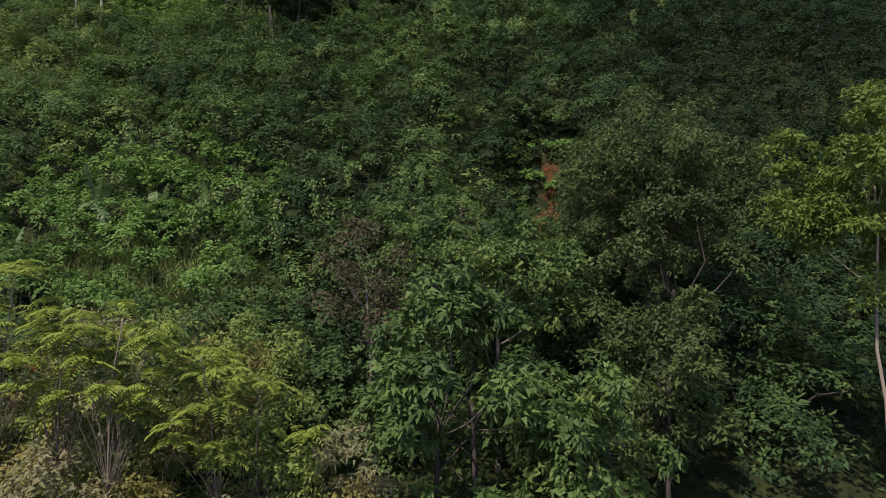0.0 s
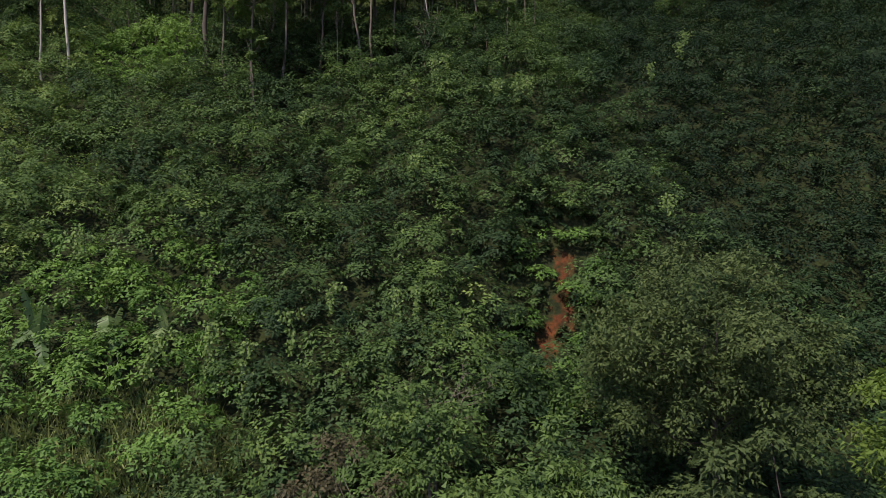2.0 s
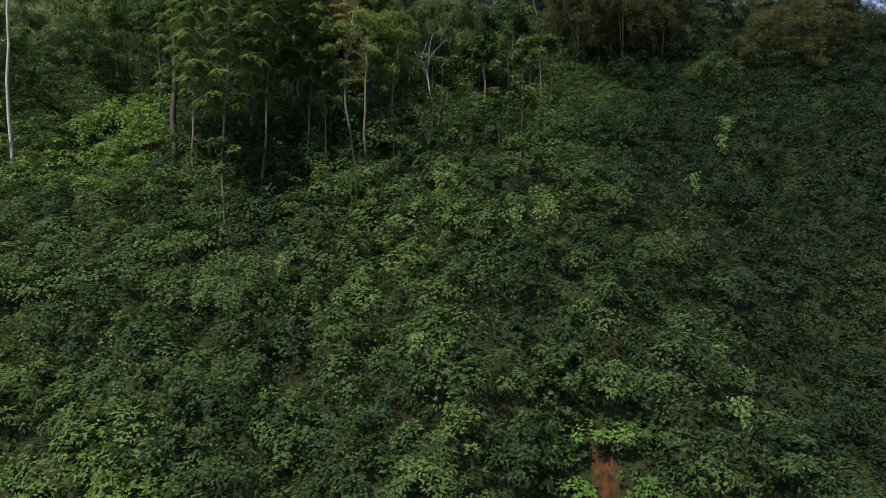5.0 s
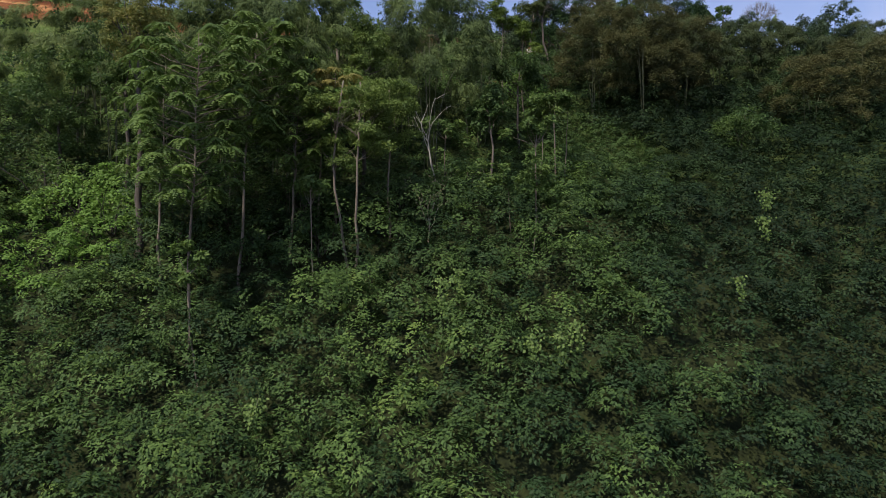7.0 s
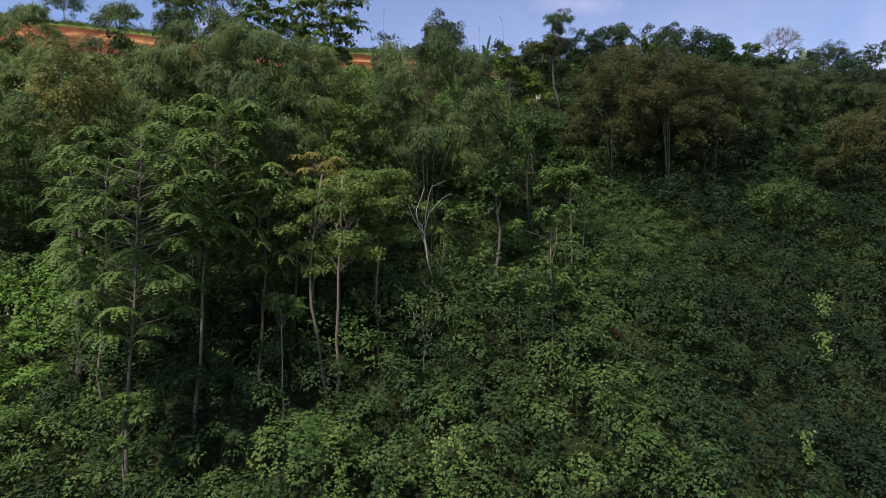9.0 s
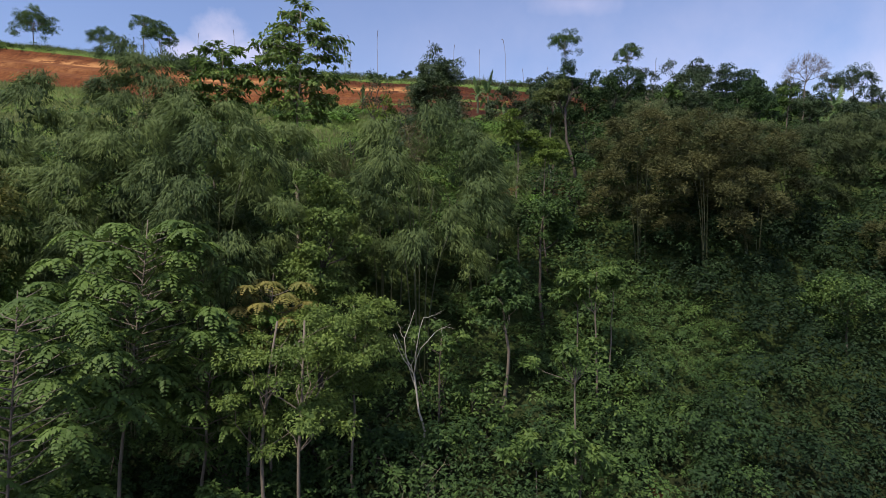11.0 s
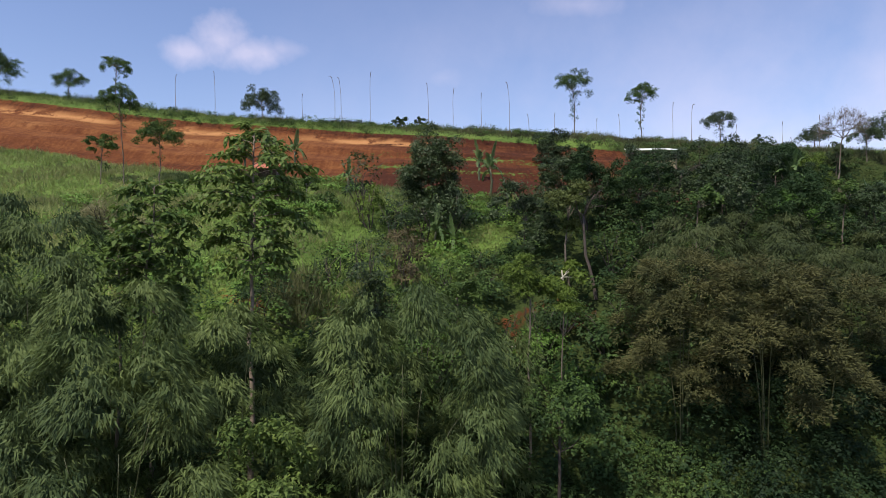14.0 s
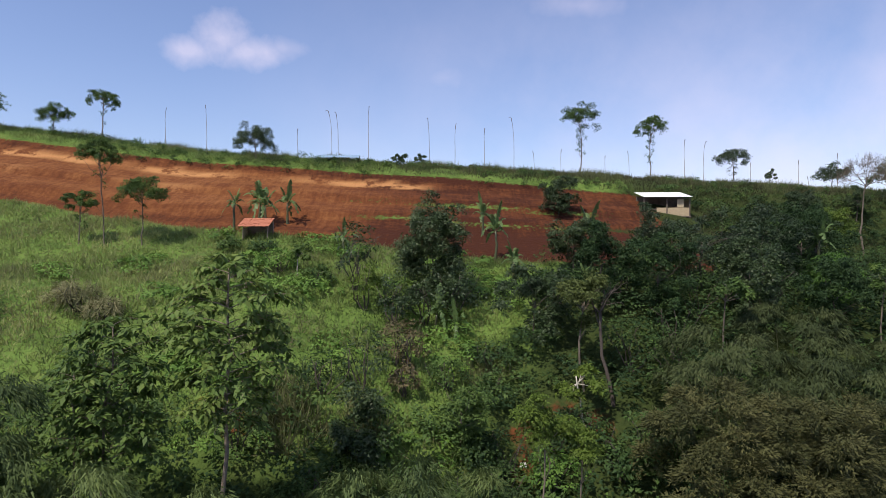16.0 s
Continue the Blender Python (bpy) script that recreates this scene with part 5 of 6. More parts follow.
for x, y, R_, H_, tn in ((-12.6, 40.2, 1.3, 2.6, 0.2), (-10.6, 41.4, 1.3, 3.0, 0.15), (-7.2, 41.8, 1.4, 3.0, 0.1), (-4.6, 41.6, 1.3, 2.6, 0.2), (-2.4, 42.6, 1.2, 2.4, 0.25), (-0.2, 44.4, 1.2, 2.4, 0.3), (-6.0, 39.6, 1.0, 1.8, 0.3), (-14.8, 41.8, 1.4, 3.0, 0.2), (-8.6, 39.4, 1.0, 2.0, 0.2), (1.4, 44.0, 1.0, 2.2, 0.35), (-20.0, 42.5, 1.5, 2.8, 0.3), (-23.5, 43.0, 1.5, 2.8, 0.2)):
    bush(x, y, R_, H_, "leafy green bush beneath the trees", M_MID, tn - 0.1)
# flank bushes: tone raised to carry the sunlight there
bush(-16.0, 41.0, 1.6, 2.4, "bright green bush, the flank's sunlight added to its tone", M_BRIGHT, 0.5)
bush(-18.3, 42.0, 1.5, 2.2, "bright green bush, the flank's sunlight added to its tone", M_BRIGHT, 0.5)
broad_tree(17.5, 48.4, 4.0, 1.6, 1.5, 16, leaf=M_MID, label="low dense tree with dull green leaves", L=0.18, W=0.1, tone=0.2)

# ---- bamboo ----
green = "green bamboo clump with drooping leafy plumes"
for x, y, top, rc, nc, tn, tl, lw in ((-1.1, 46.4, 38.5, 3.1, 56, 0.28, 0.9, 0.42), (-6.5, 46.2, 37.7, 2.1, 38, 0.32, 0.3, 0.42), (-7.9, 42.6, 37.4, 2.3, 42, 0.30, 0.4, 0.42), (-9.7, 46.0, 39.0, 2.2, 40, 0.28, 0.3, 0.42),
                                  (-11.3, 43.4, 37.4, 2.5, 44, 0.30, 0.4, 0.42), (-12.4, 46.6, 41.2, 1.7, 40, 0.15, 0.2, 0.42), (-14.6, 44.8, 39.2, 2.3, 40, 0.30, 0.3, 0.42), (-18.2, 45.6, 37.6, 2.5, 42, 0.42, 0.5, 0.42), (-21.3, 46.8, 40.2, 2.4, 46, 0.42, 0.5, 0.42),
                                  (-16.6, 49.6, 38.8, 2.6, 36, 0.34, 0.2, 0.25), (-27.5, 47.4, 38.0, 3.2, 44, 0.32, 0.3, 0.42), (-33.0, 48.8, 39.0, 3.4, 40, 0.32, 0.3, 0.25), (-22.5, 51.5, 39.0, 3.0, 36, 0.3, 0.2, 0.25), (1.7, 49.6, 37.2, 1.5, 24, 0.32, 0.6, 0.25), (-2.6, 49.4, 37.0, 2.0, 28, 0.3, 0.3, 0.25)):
    bamboo(x, y, top - gz(x, y), rc, nc, label=green if tn < 0.4 else "yellowish green bamboo clump with a lighter leaf tone", tone=tn - (0.06 if tn < 0.4 else 0.0), tails=tl, low=lw)
for x, y, h, rc, nc, tn, lw in ((9.6, 52.0, 8.0, 2.6, 56, 0.4, 0.34), (12.6, 51.4, 8.4, 2.8, 66, 0.42, 0.32), (15.6, 53.0, 6.8, 2.3, 48, 0.34, 0.36), (23.0, 50.4, 5.6, 2.4, 46, 0.46, 0.3), (26.6, 51.6, 6.0, 2.4, 46, 0.42, 0.3), (33.4, 52.0, 7.8, 3.2, 38, 0.25, 0.25)):
    bamboo(x, y, h, rc, nc, leaf=M_DRYBAMBOO, label="brownish bamboo clump with fine dry leaves", L=0.17, W=0.042, tone=tn - 0.06, hang=-0.05, per=36, K=26, low=lw, r=(0.6, 1.05), culms=4)
for x, y, top, rc, nc, tn in ((11.6, 56.0, 40.8, 2.6, 40, 0.42), (15.6, 55.4, 39.8, 2.4, 36, 0.36), (19.8, 56.6, 39.4, 2.8, 36, 0.3), (28.6, 56.0, 38.6, 3.2, 40, 0.3), (38.0, 55.0, 38.6, 3.4, 36, 0.3),
                              (16.8, 60.4, 41.4, 2.4, 34, 0.34), (24.4, 59.5, 40.6, 2.8, 36, 0.34), (33.0, 61.0, 41.0, 3.2, 36, 0.34)):
    bamboo(x, y, top - gz(x, y), rc, nc, leaf=M_DULLBAMBOO, label="dull green bamboo clump beside the gully", tone=tn, L=0.24, W=0.042, low=0.15)

# ---- the tall trees before the field ----
drooping_tree(-6.8, 49.9, 43.9 - gz(-6.8, 49.9), 38.4 - gz(-6.8, 49.9), 2.6, "tall tree with large drooping leaves on a straight trunk", tone=0.55, branches=42, L=0.31, W=0.135, step=0.11, bark=M_POLE)
drooping_tree(-10.2, 49.4, 42.0 - gz(-10.2, 49.4), 37.2 - gz(-10.2, 49.4), 2.2, "tree with large drooping dark leaves", tone=0.42, branches=38, thick=0.1, L=0.3, W=0.13, step=0.1)
drooping_tree(-12.0, 50.4, 10.1, 6.8, 1.8, "tree with large drooping dark leaves", tone=0.3, branches=28, thick=0.08, L=0.28, W=0.115, step=0.1)
bare_tree(7.9, 58.6, 6.0, 1.3, "crooked grey trunk with few bare branches", bark=M_DARKBARK, thick=0.1, fork=0.72, twigs=15, name="crooked_tree", lean=(-0.6, 0.4))
stem(6.4, 58.0, 2.2, 0.06, "slender grey trunk of a young tree", lean=(-0.4, 0), tuft=0.9, leaf=M_YELLOW, tone=0.0)

# ---- meadow ----
def meadow(x, y):
    return in_view(x, y) & (red_soil(x, y) < 0.4) & (y < 80 - 0.1 * x) & (x < 4.5 - 3.2 * smooth_step(64, 60, y) + 0.5 * np.maximum(0, y - 66)) & ((y > 55) | (x > -4))


mx, my = scatter(-46, 14, 52, 80, 0.36, meadow)
Q, t = blades(mx, my, 11, 0.4 * (1 + 0.4 * waves(mx, my, 41, 4)), 0.16, 0.3 + 0.25 * waves(mx, my, 43, 7) + rng.uniform(-0.15, 0.15, len(mx)) + 0.35 * smooth_step(-6, -20, mx), W=0.045)
me = quad_mesh("meadow_grass", Q, t)
me.materials.append(M_GRASS)
tagged(new("meadow_grass", me), "lush light green grass on the meadow", "grass", kind="stuff")
dx_, dy_ = scatter(-44, 8, 54, 79, 0.6, lambda x, y: meadow(x, y) & (waves(x, y, 45, 9) > 0.1))
Q, t = blades(dx_, dy_, 10, 0.55 + 0.2 * waves(dx_, dy_, 46, 3), 0.2, 0.3 + 0.3 * waves(dx_, dy_, 48, 5), W=0.035)
me = quad_mesh("pale_grass", Q, t)
me.materials.append(M_DRYGRASS)
tagged(new("pale_grass", me), "pale yellowish grass in patches", "grass", kind="stuff")
cx_, cy_ = scatter(-30, 6, 53, 76, 1.3, lambda x, y: meadow(x, y) & (waves(x, y, 47, 8) > 0.2 + 0.4 * smooth_step(-10, -18, x)))
Q, t = mound_leaves(cx_, cy_, rng.uniform(0.5, 1.1, len(cx_)), rng.uniform(0.25, 0.7, len(cx_)), 0.35 + rng.uniform(-0.2, 0.2, len(cx_)), M=14, K=14, L=0.19, W=0.1)
me = quad_mesh("creeping_weeds", Q, t)
me.materials.append(M_BRIGHT)
tagged(new("creeping_weeds", me), "light green creeping weeds over the meadow", "weeds", kind="stuff")
gx_, gy_ = scatter(-66, 60, 76, 101, 0.5, lambda x, y: (np.abs(x) < 0.78 * (y - 10)) & ((y > 91.2) | ((x > 15) & (x < 40) & (red_soil(x, y) < 0.3) & (np.hypot((x - 20.4) / 2.6, (y - 87.6) / 2.2) > 1))))
Q, t = blades(gx_, gy_, 11, 0.42 * (1.1 + 0.6 * waves(gx_, gy_, 51, 4)), 0.22, 0.36 + 0.3 * waves(gx_, gy_, 53, 7) - 0.1 * smooth_step(0, 16, gx_), W=0.04)
half = Q[:, 0, 0] + rng.normal(0, 5, len(Q)) < -3
for sel, name, leaf, lb in ((half, "crest_grass", M_GRASS, "light green grass along the crest"), (~half, "dull_grass", M_OLIVE, "dull olive grass on the upper slope")):
    me = quad_mesh(name, Q[sel], t[sel])
    me.materials.append(leaf)
    tagged(new(name, me), lb, "grass", kind="stuff")
gx_, gy_ = scatter(-66, 60, 92.5, 101, 0.62, lambda x, y: (np.abs(x) < 0.78 * (y - 10)) & (waves(x, y, 55, 8) > -0.1 - 0.01 * x))
Q, t = blades(gx_, gy_, 12, 0.75 + 0.3 * waves(gx_, gy_, 56, 5), 0.2, 0.05 + 0.3 * waves(gx_, gy_, 58, 6) - 0.3 * smooth_step(0, 16, gx_), W=0.035, lean=0.35)
me = quad_mesh("tall_dry_grass", Q, t)
me.materials.append(M_DRYGRASS)
tagged(new("tall_dry_grass", me), "tall yellowish brown grass along the crest", "grass", kind="stuff")
lx, ly = scatter(-60, 60, 90.9, 97, 1.5, lambda x, y: (np.abs(x) < 0.78 * (y - 10)) & (waves(x, y, 57, 10) > -0.2))
Q, t = shrub_leaves(lx, ly, rng.uniform(0.3, 0.9, len(lx)), rng.uniform(0.3, 0.95, len(lx)), 0.3 + rng.uniform(-0.2, 0.2, len(lx)), M=8, K=14, L=0.18, W=0.08)
me = quad_mesh("crest_weeds", Q, t)
me.materials.append(M_SHRUB)
tagged(new("crest_weeds", me), "green weeds hanging over the earth bank", "weeds", kind="stuff")

broad_tree(-0.6, 66.6, 6.1, 2.0, 3.1, 80, leaf=M_DARK, bark=M_DARKBARK, label="round dense dark green fruit tree", L=0.2, W=0.09, r=(0.55, 0.95), per=16, K=15, tone=0.45)
bush(0.6, 65.0, 1.7, 3.4, "dark green shrub beside the fruit tree", M_DARK, 0.3)
bush(-0.9, 64.4, 1.6, 2.8, "dark green shrub beside the fruit tree", M_DARK, 0.35)
bush(-4.3, 64.6, 0.8, 3.3, "upright shrub with yellow-green leaves", M_YELLOW, -0.1)
bush(-5.0, 66.2, 1.2, 4.4, "dark green shrub beside the fruit tree", M_DARK, 0.3)
bush(-2.6, 63.8, 1.1, 3.0, "dark green shrub beside the fruit tree", M_DARK, 0.25)
broad_tree(0.8, 55.8, 4.5, 1.0, 2.4, 16, leaf=M_MID, label="narrow upright tree with glossy green leaves", r=(0.4, 0.6), L=0.2, W=0.1, tone=0.3)
broad_tree(-3.4, 55.2, 3.4, 1.4, 2.2, 18, leaf=M_DARK, label="dense dark green shrub-like tree", r=(0.45, 0.7), L=0.2, W=0.1, tone=0.35)
bush(-1.5, 60.2, 0.8, 2.6, "shrub hung with withered brown creepers", M_BROWNTWIG, 0.45, M=20, K=16)
bush(-1.7, 58.6, 0.7, 1.8, "shrub hung with withered brown creepers", M_BROWNTWIG, 0.4, M=16, K=16)
for x, y, R_, H_ in ((-19.6, 63.6, 1.0, 1.8), (-18.1, 63.2, 0.9, 1.5), (-20.9, 64.0, 0.8, 1.3)):
    bush(x, y, R_, H_, "clump of dry pale reeds", M_DRYGRASS, 0.45, "reed_clump", 0.55, 0.05, 30, 24)
reeds(-6.0, 55.6, 1.2, 1.8, "tuft of dry yellow grass", M_DRYGRASS, 300, 0.1)
for x, y, h, s in ((-0.3, 64.0, 1.0, 1.5), (0.8, 63.6, 0.6, 1.3), (3.6, 72.6, 2.2, 1.6), (3.1, 78.4, 1.6, 1.5), (-6.8, 72.4, 1.2, 1.1), (-15.6, 76.4, 2.2, 1.3), (-14.4, 78.6, 1.9, 2.0), (-13.8, 78.0, 1.6, 1.8), (-12.3, 78.9, 1.7, 1.7),
                   (10.8, 75.9, 1.4, 2.2), (4.6, 70.2, 1.2, 1.4), (8.4, 66.4, 1.2, 1.4), (27.0, 66.0, 2.4, 1.9), (24.2, 70.0, 3.4, 1.8), (30.5, 69.0, 3.0, 1.8)):
    banana(x, y, h, 10, s)
for x, y, h, r_, rz_, n_ in ((-23.6, 73.2, 7.8, 1.25, 1.0, 22), (-21.0, 73.2, 5.1, 1.5, 0.95, 26), (-25.4, 73.2, 4.0, 1.05, 0.8, 14)):
    crest_tree(x, y, h, r_, rz_, n_, "young tree with a small feathery crown", 5, M_MID, thick=0.05, tone=0.25)
stem(-8.8, 67.8, 1.5, 0.05, "thin post-like sapling on the meadow", tuft=0.6)
for x, y, R_, H_, tn in ((-14.6, 72.4, 0.8, 1.0, 0.3), (-12.2, 72.2, 0.9, 0.9, 0.25), (-12.5, 68.0, 0.9, 1.4, 0.3), (-10.2, 68.6, 1.2, 1.6, 0.35), (-7.4, 66.8, 0.9, 1.1, 0.3), (-24.6, 62.0, 1.6, 1.8, 0.3), (-16.0, 59.0, 1.5, 2.0, 0.25), (-21.5, 57.0, 1.6, 2.4, 0.2), (-13.0, 56.0, 1.4, 2.0, 0.3), (-8.6, 57.5, 1.3, 1.6, 0.35),
                         (2.6, 59.4, 1.1, 1.6, 0.25), (4.6, 55.6, 1.2, 2.0, 0.35), (5.4, 53.6, 1.4, 2.4, 0.4), (1.6, 52.4, 1.3, 2.2, 0.3), (-1.6, 53.0, 1.4, 2.0, 0.3), (7.4, 55.4, 1.2, 2.4, 0.1)):
    bush(x, y, R_, H_, "leafy green bush in the meadow", M_MID if tn < 0.33 else M_BRIGHT, tn - 0.1)

def near_hut(x, y):
    return (np.hypot((x - 20.4) / 3.4, (y - 87.4) / 3.0) < 1) | ((np.abs(x - 19.8) < 3.0) & (y < 88) & (y > 80))


gx2, gy2 = scatter(0, 46, 51, 91, 1.5, lambda x, y: in_view(x, y) & ~meadow(x, y) & (red_soil(x, y) < 0.3) & (x > 0.8) & ~near_hut(x, y) & ((y < 82) | (x > 21)))
Q, t = mound_leaves(gx2, gy2, rng.uniform(0.6, 1.1, len(gx2)), rng.uniform(0.6, 1.8, len(gx2)), 0.05 + rng.uniform(-0.15, 0.2, len(gx2)), M=12, K=13, L=0.2, W=0.1, size=(0.3, 0.5))
me = quad_mesh("gully_scrub", Q, t)
me.materials.append(M_SHRUB)
tagged(new("gully_scrub", me), "dark green scrub filling the gully", "shrubs", kind="stuff")

for x, y, R_, H_, lf, tn, lb in ((-2.2, 60.6, 0.9, 2.4, M_BROWNTWIG, 0.4, "shrub hung with withered brown creepers"), (1.2, 57.6, 1.2, 2.2, M_SHRUB, 0.2, "green weedy bush on the meadow"), (2.6, 56.2, 1.2, 2.4, M_SHRUB, 0.1, "green weedy bush on the meadow"), (0.4, 59.4, 1.1, 1.8, M_SHRUB, 0.3, "green weedy bush on the meadow"),
                                 (2.0, 54.4, 1.3, 2.4, M_GULLY, 0.3, "dark green bush on the meadow"), (5.2, 56.8, 1.1, 2.2, M_GULLY, 0.4, "dark green bush on the meadow"), (-5.2, 57.6, 1.1, 2.0, M_GULLY, 0.4, "dark green bush on the meadow"),
                                 (-3.6, 58.2, 1.2, 2.8, M_DARK, 0.4, "dark green bush on the meadow"), (-8.0, 54.6, 1.2, 2.4, M_GULLY, 0.3, "dark green bush on the meadow"), (-4.8, 53.2, 1.3, 2.6, M_SHRUB, 0.2, "green weedy bush on the meadow"), (-0.4, 53.6, 1.2, 2.4, M_SHRUB, 0.25, "green weedy bush on the meadow")):
    bush(x, y, R_, H_, lb, lf, tn, L=0.2, W=0.09)
for x, y, R_, H_, n_ in ((-7.0, 56.8, 1.2, 1.6, 500), (-3.2, 56.4, 1.0, 1.4, 400), (1.6, 60.8, 1.0, 1.2, 300), (3.0, 61.6, 0.9, 1.0, 260)):
    reeds(x, y, R_, H_, "tuft of dry yellow grass", M_DRYGRASS, n_, 0.2)

# ---- upper grove ----
grove = "dense dark green tree of the upper grove"
for x, y, h, rx, lf, tn in ((4.8, 62.4, 4.6, 2.5, M_DARK, 0.3), (8.8, 64.6, 5.3, 1.8, M_MID, -0.05), (11.6, 63.6, 5.0, 2.0, M_MID, 0.0), (15.4, 67.0, 5.7, 2.9, M_DARK, 0.2), (19.4, 68.0, 5.7, 2.6, M_DARK, 0.15),
                            (8.4, 69.8, 4.4, 1.8, M_DARK, 0.4), (10.1, 84.0, 3.4, 1.75, M_DARK, 0.2), (14.6, 74.0, 3.9, 1.8, M_DARK, 0.25), (23.4, 70.6, 5.5, 2.2, M_MID, -0.1), (25.6, 72.6, 5.3, 2.2, M_MID, -0.05),
                            (27.6, 76.0, 4.1, 2.0, M_DARK, 0.3), (31.0, 80.0, 5.0, 1.7, M_YELLOW, -0.3), (44.5, 78.0, 6.2, 2.4, M_DARK, 0.2), (20.6, 63.0, 4.8, 2.2, M_MID, -0.1), (25.6, 64.6, 4.7, 2.4, M_DARK, 0.3),
                            (31.0, 66.0, 4.9, 2.5, M_DARK, 0.3), (33.8, 67.0, 5.2, 2.5, M_MID, -0.1), (29.6, 82.0, 4.4, 2.2, M_DARK, 0.25), (33.4, 88.0, 3.6, 1.8, M_DARK, 0.2), (25.0, 79.0, 4.2, 1.8, M_DARK, 0.25),
                            (46.5, 83.0, 6.4, 2.6, M_DARK, 0.2), (47.6, 88.0, 7.0, 2.8, M_DARK, 0.15), (16.5, 63.6, 4.8, 2.0, M_DARK, 0.4), (30.5, 60.0, 4.9, 2.6, M_DARK, 0.3), (22.9, 66.8, 3.8, 1.3, M_BRIGHT, -0.15)):
    rz = h * 0.46
    lf = M_SHRUB if lf == M_MID else lf
    broad_tree(x, y, h, rx, rz, 30, leaf=lf, bark=M_DARKBARK, label=grove if lf in (M_DARK, M_SHRUB) else "leafy green tree of the upper grove", r=(0.45, 0.75), per=14, K=15, L=0.2, W=0.095, tone=tn - 0.02, group="trees of the upper grove")
for x, y, R_, H_ in ((9.2, 60.6, 1.6, 3.0), (10.8, 59.0, 1.5, 3.0), (6.0, 57.0, 1.2, 2.0), (8.6, 55.8, 1.4, 2.6), (2.4, 61.6, 1.0, 1.5), (11.6, 61.4, 1.6, 3.4), (13.4, 59.4, 1.6, 3.2), (6.6, 65.8, 1.4, 2.6), (10.4, 66.4, 1.5, 3.0), (12.8, 69.6, 1.5, 2.6), (17.6, 64.4, 1.7, 3.4), (14.0, 64.4, 1.6, 3.2)):
    bush(x, y, R_, H_, "dark green bush at the gully's edge", M_SHRUB, 0.15)
broad_tree(6.8, 59.8, 6.0, 1.3, 1.5, 14, leaf=M_RUST, bark=M_BARK, label="thin tree with sparse yellowing leaves", tone=-0.15, thick=0.07, L=0.2, W=0.09, r=(0.4, 0.6))
for x, y, h in ((13.4, 60.0, 4.6), (22.5, 62.0, 4.2)):
    stem(x, y, h, 0.05, "slender grey trunk among the trees", lean=(0.2, 0), bark=M_BARK, tuft=0.8, leaf=M_SHRUB)

# ---- crest ----
for x, y, h, rx, rz, n, tl, lb in ((-41.3, 95.0, 3.8, 1.6, 1.25, 24, 3, "small tree with a rounded crown on the crest"), (-36.7, 96.0, 5.8, 1.6, 0.95, 20, 5, "slender tree with a flat crown"), (-19.1, 93.0, 4.2, 2.0, 1.5, 34, 0, "dark spreading tree on the crest"),
                                   (-4.4, 96.0, 1.8, 0.8, 0.7, 12, 0, "small dark shrub tree on the crest"), (-2.7, 96.0, 1.6, 0.6, 0.5, 8, 0, "small dark shrub tree on the crest"), (-48.5, 94.0, 5.6, 2.3, 2.0, 44, 0, "round leafy tree on the crest"),
                                   (15.6, 101.0, 9.1, 1.95, 1.5, 30, 16, "tall slender tree with an open narrow crown"), (25.0, 104.0, 8.6, 1.75, 1.2, 28, 14, "tall slender tree with an open narrow crown"), (32.0, 98.0, 4.4, 1.8, 1.0, 22, 6, "small dark tree with a flat crown"),
                                   (40.4, 106.0, 3.4, 0.75, 0.7, 9, 0, "small dark tree on the crest"), (42.8, 98.0, 3.2, 1.7, 1.0, 26, 0, "round dark tree on the crest"), (40.0, 90.0, 3.9, 1.1, 1.4, 24, 0, "round dark tree on the crest"), (44.6, 92.0, 4.2, 1.6, 1.0, 18, 4, "small dark tree with a flat crown"),
                                   (50.5, 97.0, 6.0, 2.4, 2.2, 40, 0, "round dark tree on the crest")):
    crest_tree(x, y, h, rx, rz, n, lb, tl, tone=0.4 if "dark" in lb else 0.2, leaf=M_DARK if "dark" in lb else M_MID)
fan_tree(37.2, 84.7, 9.3, 6.4, 2.5, "leafless tree with a round fan of fine twigs", 0.085, M_BARK)
for x, y, z1, cv in ((-30.3, 97, 4.6, 0.3), (-25.8, 97, 5.4, -0.2), (-12.2, 97, 5.7, -0.8), (-11.5, 97, 5.6, -0.5), (-8.2, 97, 6.4, 0.2), (-1.6, 97, 5.5, -0.3), (1.2, 97, 5.1, 0.3), (7.6, 97, 6.1, -0.6), (9.8, 97, 2.6, -0.2), (12.7, 97, 2.9, 0.2), (17.5, 97, 2.5, 0.1),
                     (20.1, 97, 3.1, -0.2), (26.1, 97, 4.8, 0.2), (28.2, 97, 4.7, 0.5), (33.3, 97, 2.7, 0.1), (38.5, 97, 3.3, 0.1), (39.6, 97, 1.6, -0.2), (42.7, 97, 4.3, 0.1), (-15.9, 97, 3.5, 0.1), (4.4, 97, 4.7, 0.1)):
    e = plant("bamboo_pole", "thin weathered bamboo pole with a bent tip", "pole", x, y, "poles along the crest")
    s = np.linspace(0, 1, 9)
    P = np.stack([cv * np.maximum(0, s - 0.6) ** 2 * 2.6 + 0.03 * np.sin(5 * s), 0 * s, z1 * s - 0.2], -1)
    V, F = tubes([(P, np.linspace(0.03, 0.016, 9))], 5)
    part("pole", poly_mesh("pole", V, F), M_POLE, e)
    P2 = np.array([P[-2], P[-1], P[-1] + np.array([cv * 0.2, 0, 0.12]), P[-1] + np.array([cv * 0.45, 0, 0.05])])
    V, F = tubes([(P2, [0.022, 0.035, 0.03, 0.01])], 5)
    part("wrapping", poly_mesh("wrapping", V, F), M_TIMBER, e)


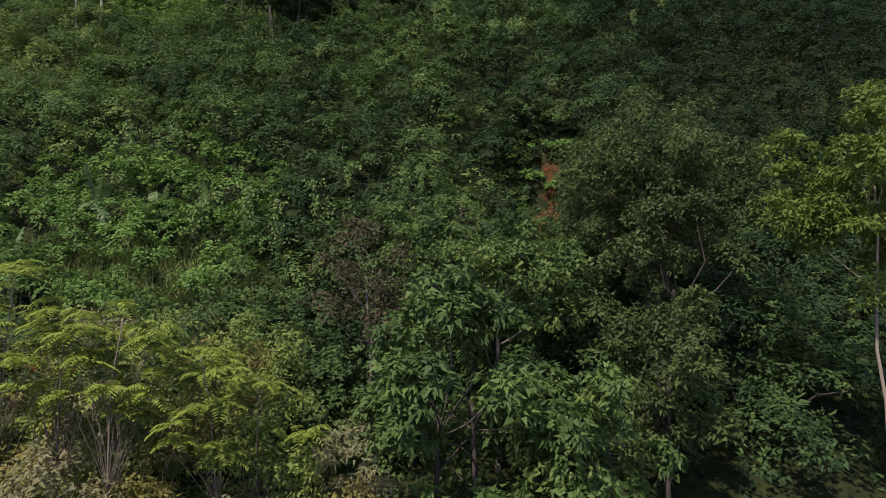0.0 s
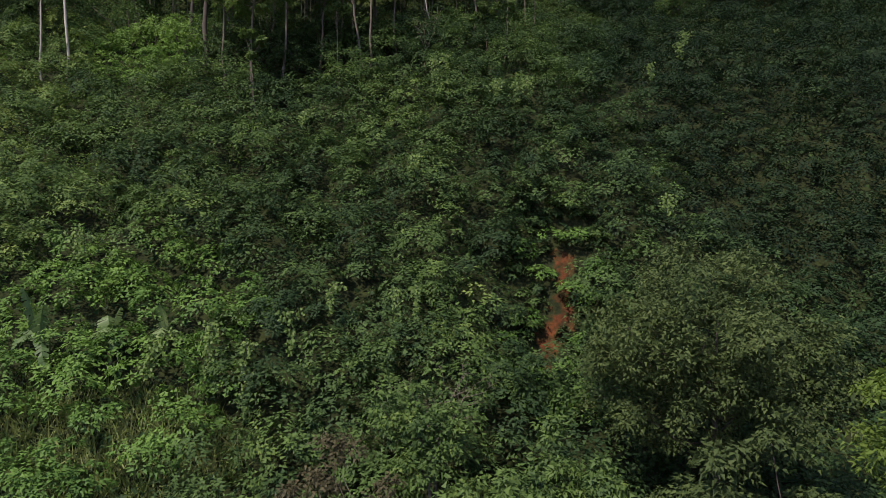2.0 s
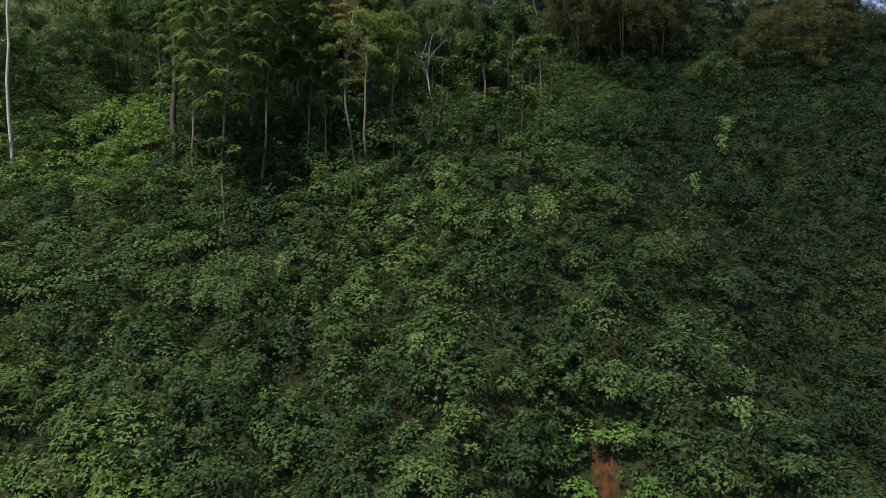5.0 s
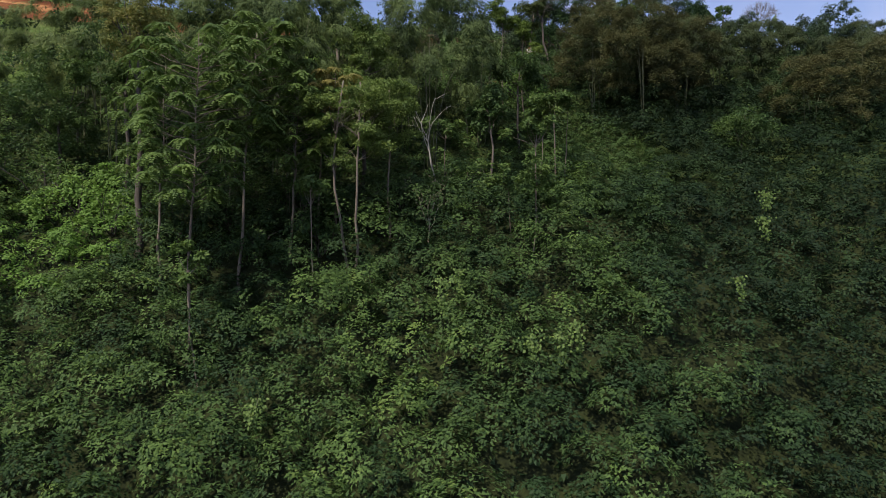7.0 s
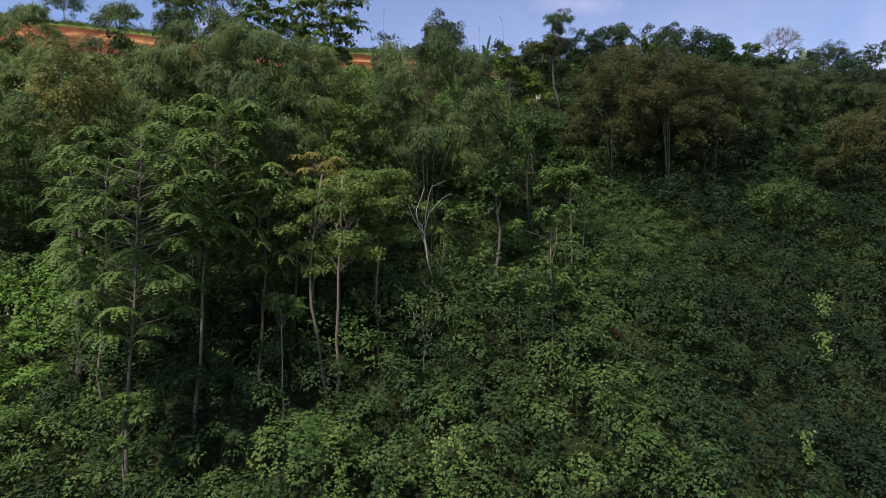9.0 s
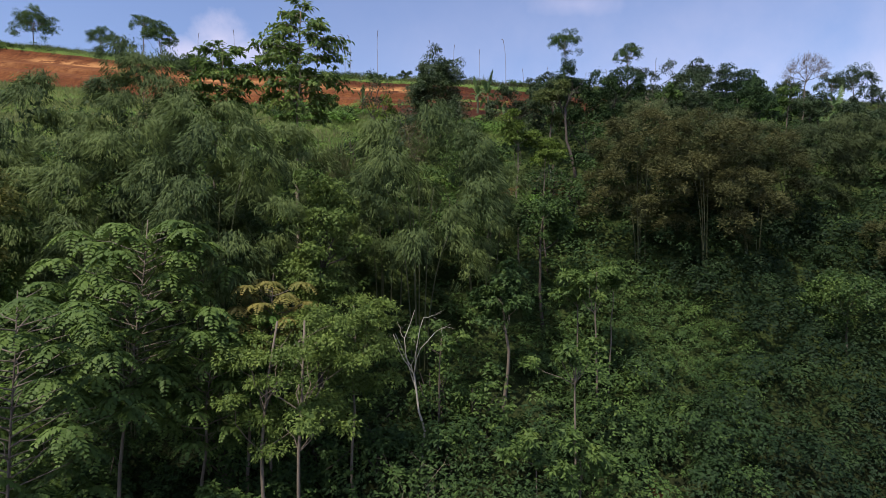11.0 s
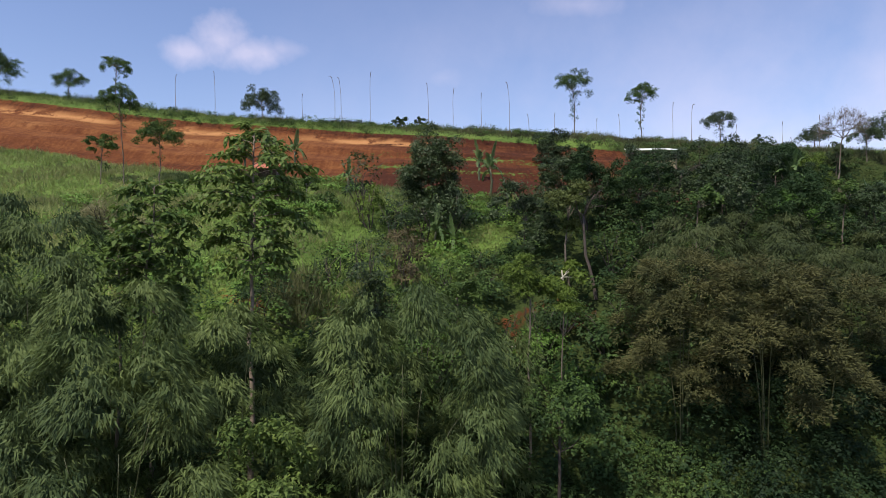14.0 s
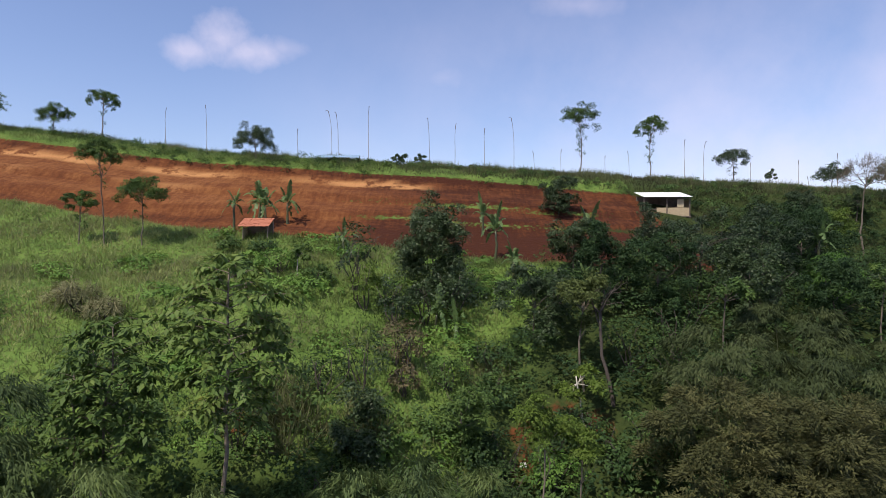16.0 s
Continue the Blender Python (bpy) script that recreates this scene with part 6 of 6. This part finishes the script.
# ---- huts and small things ----
def corrugated(name, w, d, rise, material, parent, waves_n=22, amp=0.03, label=""):
    """A sloping corrugated sheet, w wide, d deep, its far side rise higher."""
    n = waves_n * 4
    V, F = [], []
    for i in range(n + 1):
        x = -w / 2 + w * i / n
        o = amp * math.sin(2 * math.pi * i / 4)
        for z0 in (0, -0.015):
            V += [(x, -d / 2, o + z0), (x, d / 2, rise + o + z0)]
    for i in range(n):
        a, b = 4 * i, 4 * i + 4
        F += [(a, b, b + 1, a + 1), (a + 2, a + 3, b + 3, b + 2), (a, a + 2, b + 2, b), (a + 1, b + 1, b + 3, a + 3)]
    F += [(0, 1, 3, 2), (4 * n, 4 * n + 2, 4 * n + 3, 4 * n + 1)]
    return part(name, poly_mesh(name, V, F, False), material, parent, label)


def white_roofed_hut(x, y, turn):
    e = plant("field_hut", "timber field hut with a white tin roof and matting walls", "hut", x, y, sink=0.85)
    e.rotation_euler = (0, 0, radians(turn))
    for px in (-2.0, 0.0, 2.0):
        for py in (-1.5, 1.5):
            box_part("post", (px - 0.06, px + 0.06, py - 0.06, py + 0.06, -0.6, 1.75 + 0.55 * (py > 0)), M_TIMBER, e)
    box_part("floor", (-2.1, 2.1, -1.6, 1.6, 0.1, 0.2), M_TIMBER, e)
    box_part("front_panel", (-0.9, 2.0, -1.53, -1.48, 0.2, 0.95), M_BOARD, e, "pale woven bamboo panel")
    box_part("rear_wall", (-2.0, 2.0, 1.44, 1.5, 0.2, 2.2), M_TIMBER, e)
    box_part("side_wall", (2.0, 2.05, -1.4, 1.4, 0.2, 1.7), M_BOARD, e)
    box_part("half_wall", (0.9, 1.5, -1.52, -1.48, 0.97, 1.7), M_BOARD, e)
    box_part("rail", (-2.0, -0.95, -1.54, -1.48, 0.75, 0.85), M_TIMBER, e)
    box_part("beam", (-2.1, 2.1, -1.56, -1.46, 1.72, 1.82), M_TIMBER, e)
    roof = corrugated("roof", 4.3, 3.8, 0.72, M_TIN, e, label="white corrugated tin roof")
    roof.location = (0, 0, 1.92)
    return e


def tiled_hut(x, y, turn):
    e = plant("tiled_shelter", "small open shelter with a red clay tile roof", "hut", x, y, sink=0.4)
    e.rotation_euler = (0, 0, radians(turn))
    for px, py, ln in ((-1.2, -0.9, 0.1), (1.0, -0.9, 0.15), (-1.2, 0.9, 0), (1.2, 0.9, 0)):
        V, F = tubes([(np.array([[px, py, -0.4], [px + ln * 0.5, py, 0.6], [px + ln, py, 1.45 + 0.5 * (py > 0)]]), [0.06, 0.055, 0.05])], 6)
        part("post", poly_mesh("post", V, F), M_POLE, e)
    box_part("rear_wall", (-1.2, 1.2, 0.85, 0.9, 0.0, 1.8), M_TIMBER, e)
    box_part("side_panel", (-1.22, -1.17, -0.8, 0.8, 0.0, 1.3), M_BOARD, e)
    bm = bmesh.new()
    for r in range(6):
        for c in range(11):
            m = Matrix.Translation((-1.4 + 0.255 * c + rng.normal(0, 0.012), -1.15 + 0.4 * r, 1.42 + 0.13 * r + 0.02 + rng.normal(0, 0.008))) @ Euler((radians(16), radians(rng.normal(0, 2)), 0)).to_matrix().to_4x4()
            bmesh.ops.create_cube(bm, size=1, matrix=m @ Matrix.Diagonal((0.235, 0.46, 0.035, 1)))
    me = bpy.data.meshes.new("roof")
    bm.to_mesh(me)
    bm.free()
    part("roof", me, M_TILE, e, "red clay tile roof")
    e.scale = (0.78, 0.78, 0.85)
    return e


white_roofed_hut(20.4, 87.6, -5)
tiled_hut(-13.5, 75.2, 3)

e = plant("sheet_shelter", "low field shelter roofed with a pale blue sheet", "shelter", -11.3, 95.6)
for px in (-2.2, 2.2):
    for py in (-1.0, 1.0):
        box_part("post", (px - 0.04, px + 0.04, py - 0.04, py + 0.04, -0.3, 0.48 + 0.46 * (py > 0)), M_TIMBER, e)
corrugated("roof", 4.6, 2.2, 0.55, M_BLUE, e, 14, label="pale blue sheet roof").location = (0, 0, 0.5)


def crumpled(name, label, category, x, y, w, d, h, material):
    """A crumpled sheet lying on the ground."""
    n = 7
    V = [((i / (n - 1) - 0.5) * w, (j / (n - 1) - 0.5) * d, 0.03 + abs(rng.normal(0, h)) * math.sin(math.pi * (0.15 + 0.7 * i / (n - 1)))) for i in range(n) for j in range(n)]
    F = [(i * n + j, (i + 1) * n + j, (i + 1) * n + j + 1, i * n + j + 1) for i in range(n - 1) for j in range(n - 1)]
    me = poly_mesh(name, V, F)
    me.materials.append(material)
    ob = new(name, me)
    ob.location = (x, y, gz(x, y) + 0.02)
    g = 0.3
    nrm = Vector((gz(x - g, y) - gz(x + g, y), gz(x, y - g) - gz(x, y + g), 2 * g)).normalized()
    ob.rotation_mode = "QUATERNION"
    ob.rotation_quaternion = nrm.to_track_quat("Z", "Y")
    sol = ob.modifiers.new("thickness", "SOLIDIFY")
    sol.thickness = 0.01
    return tagged(ob, label, category)


crumpled("plastic_sheet", "crumpled white plastic sheet on the red earth", "litter", 3.5, 57.0, 0.34, 0.24, 0.04, M_PAPER)
crumpled("cloth", "orange cloth lying in the grass", "cloth", -7.9, 68.0, 0.34, 0.28, 0.1, M_CLOTH)
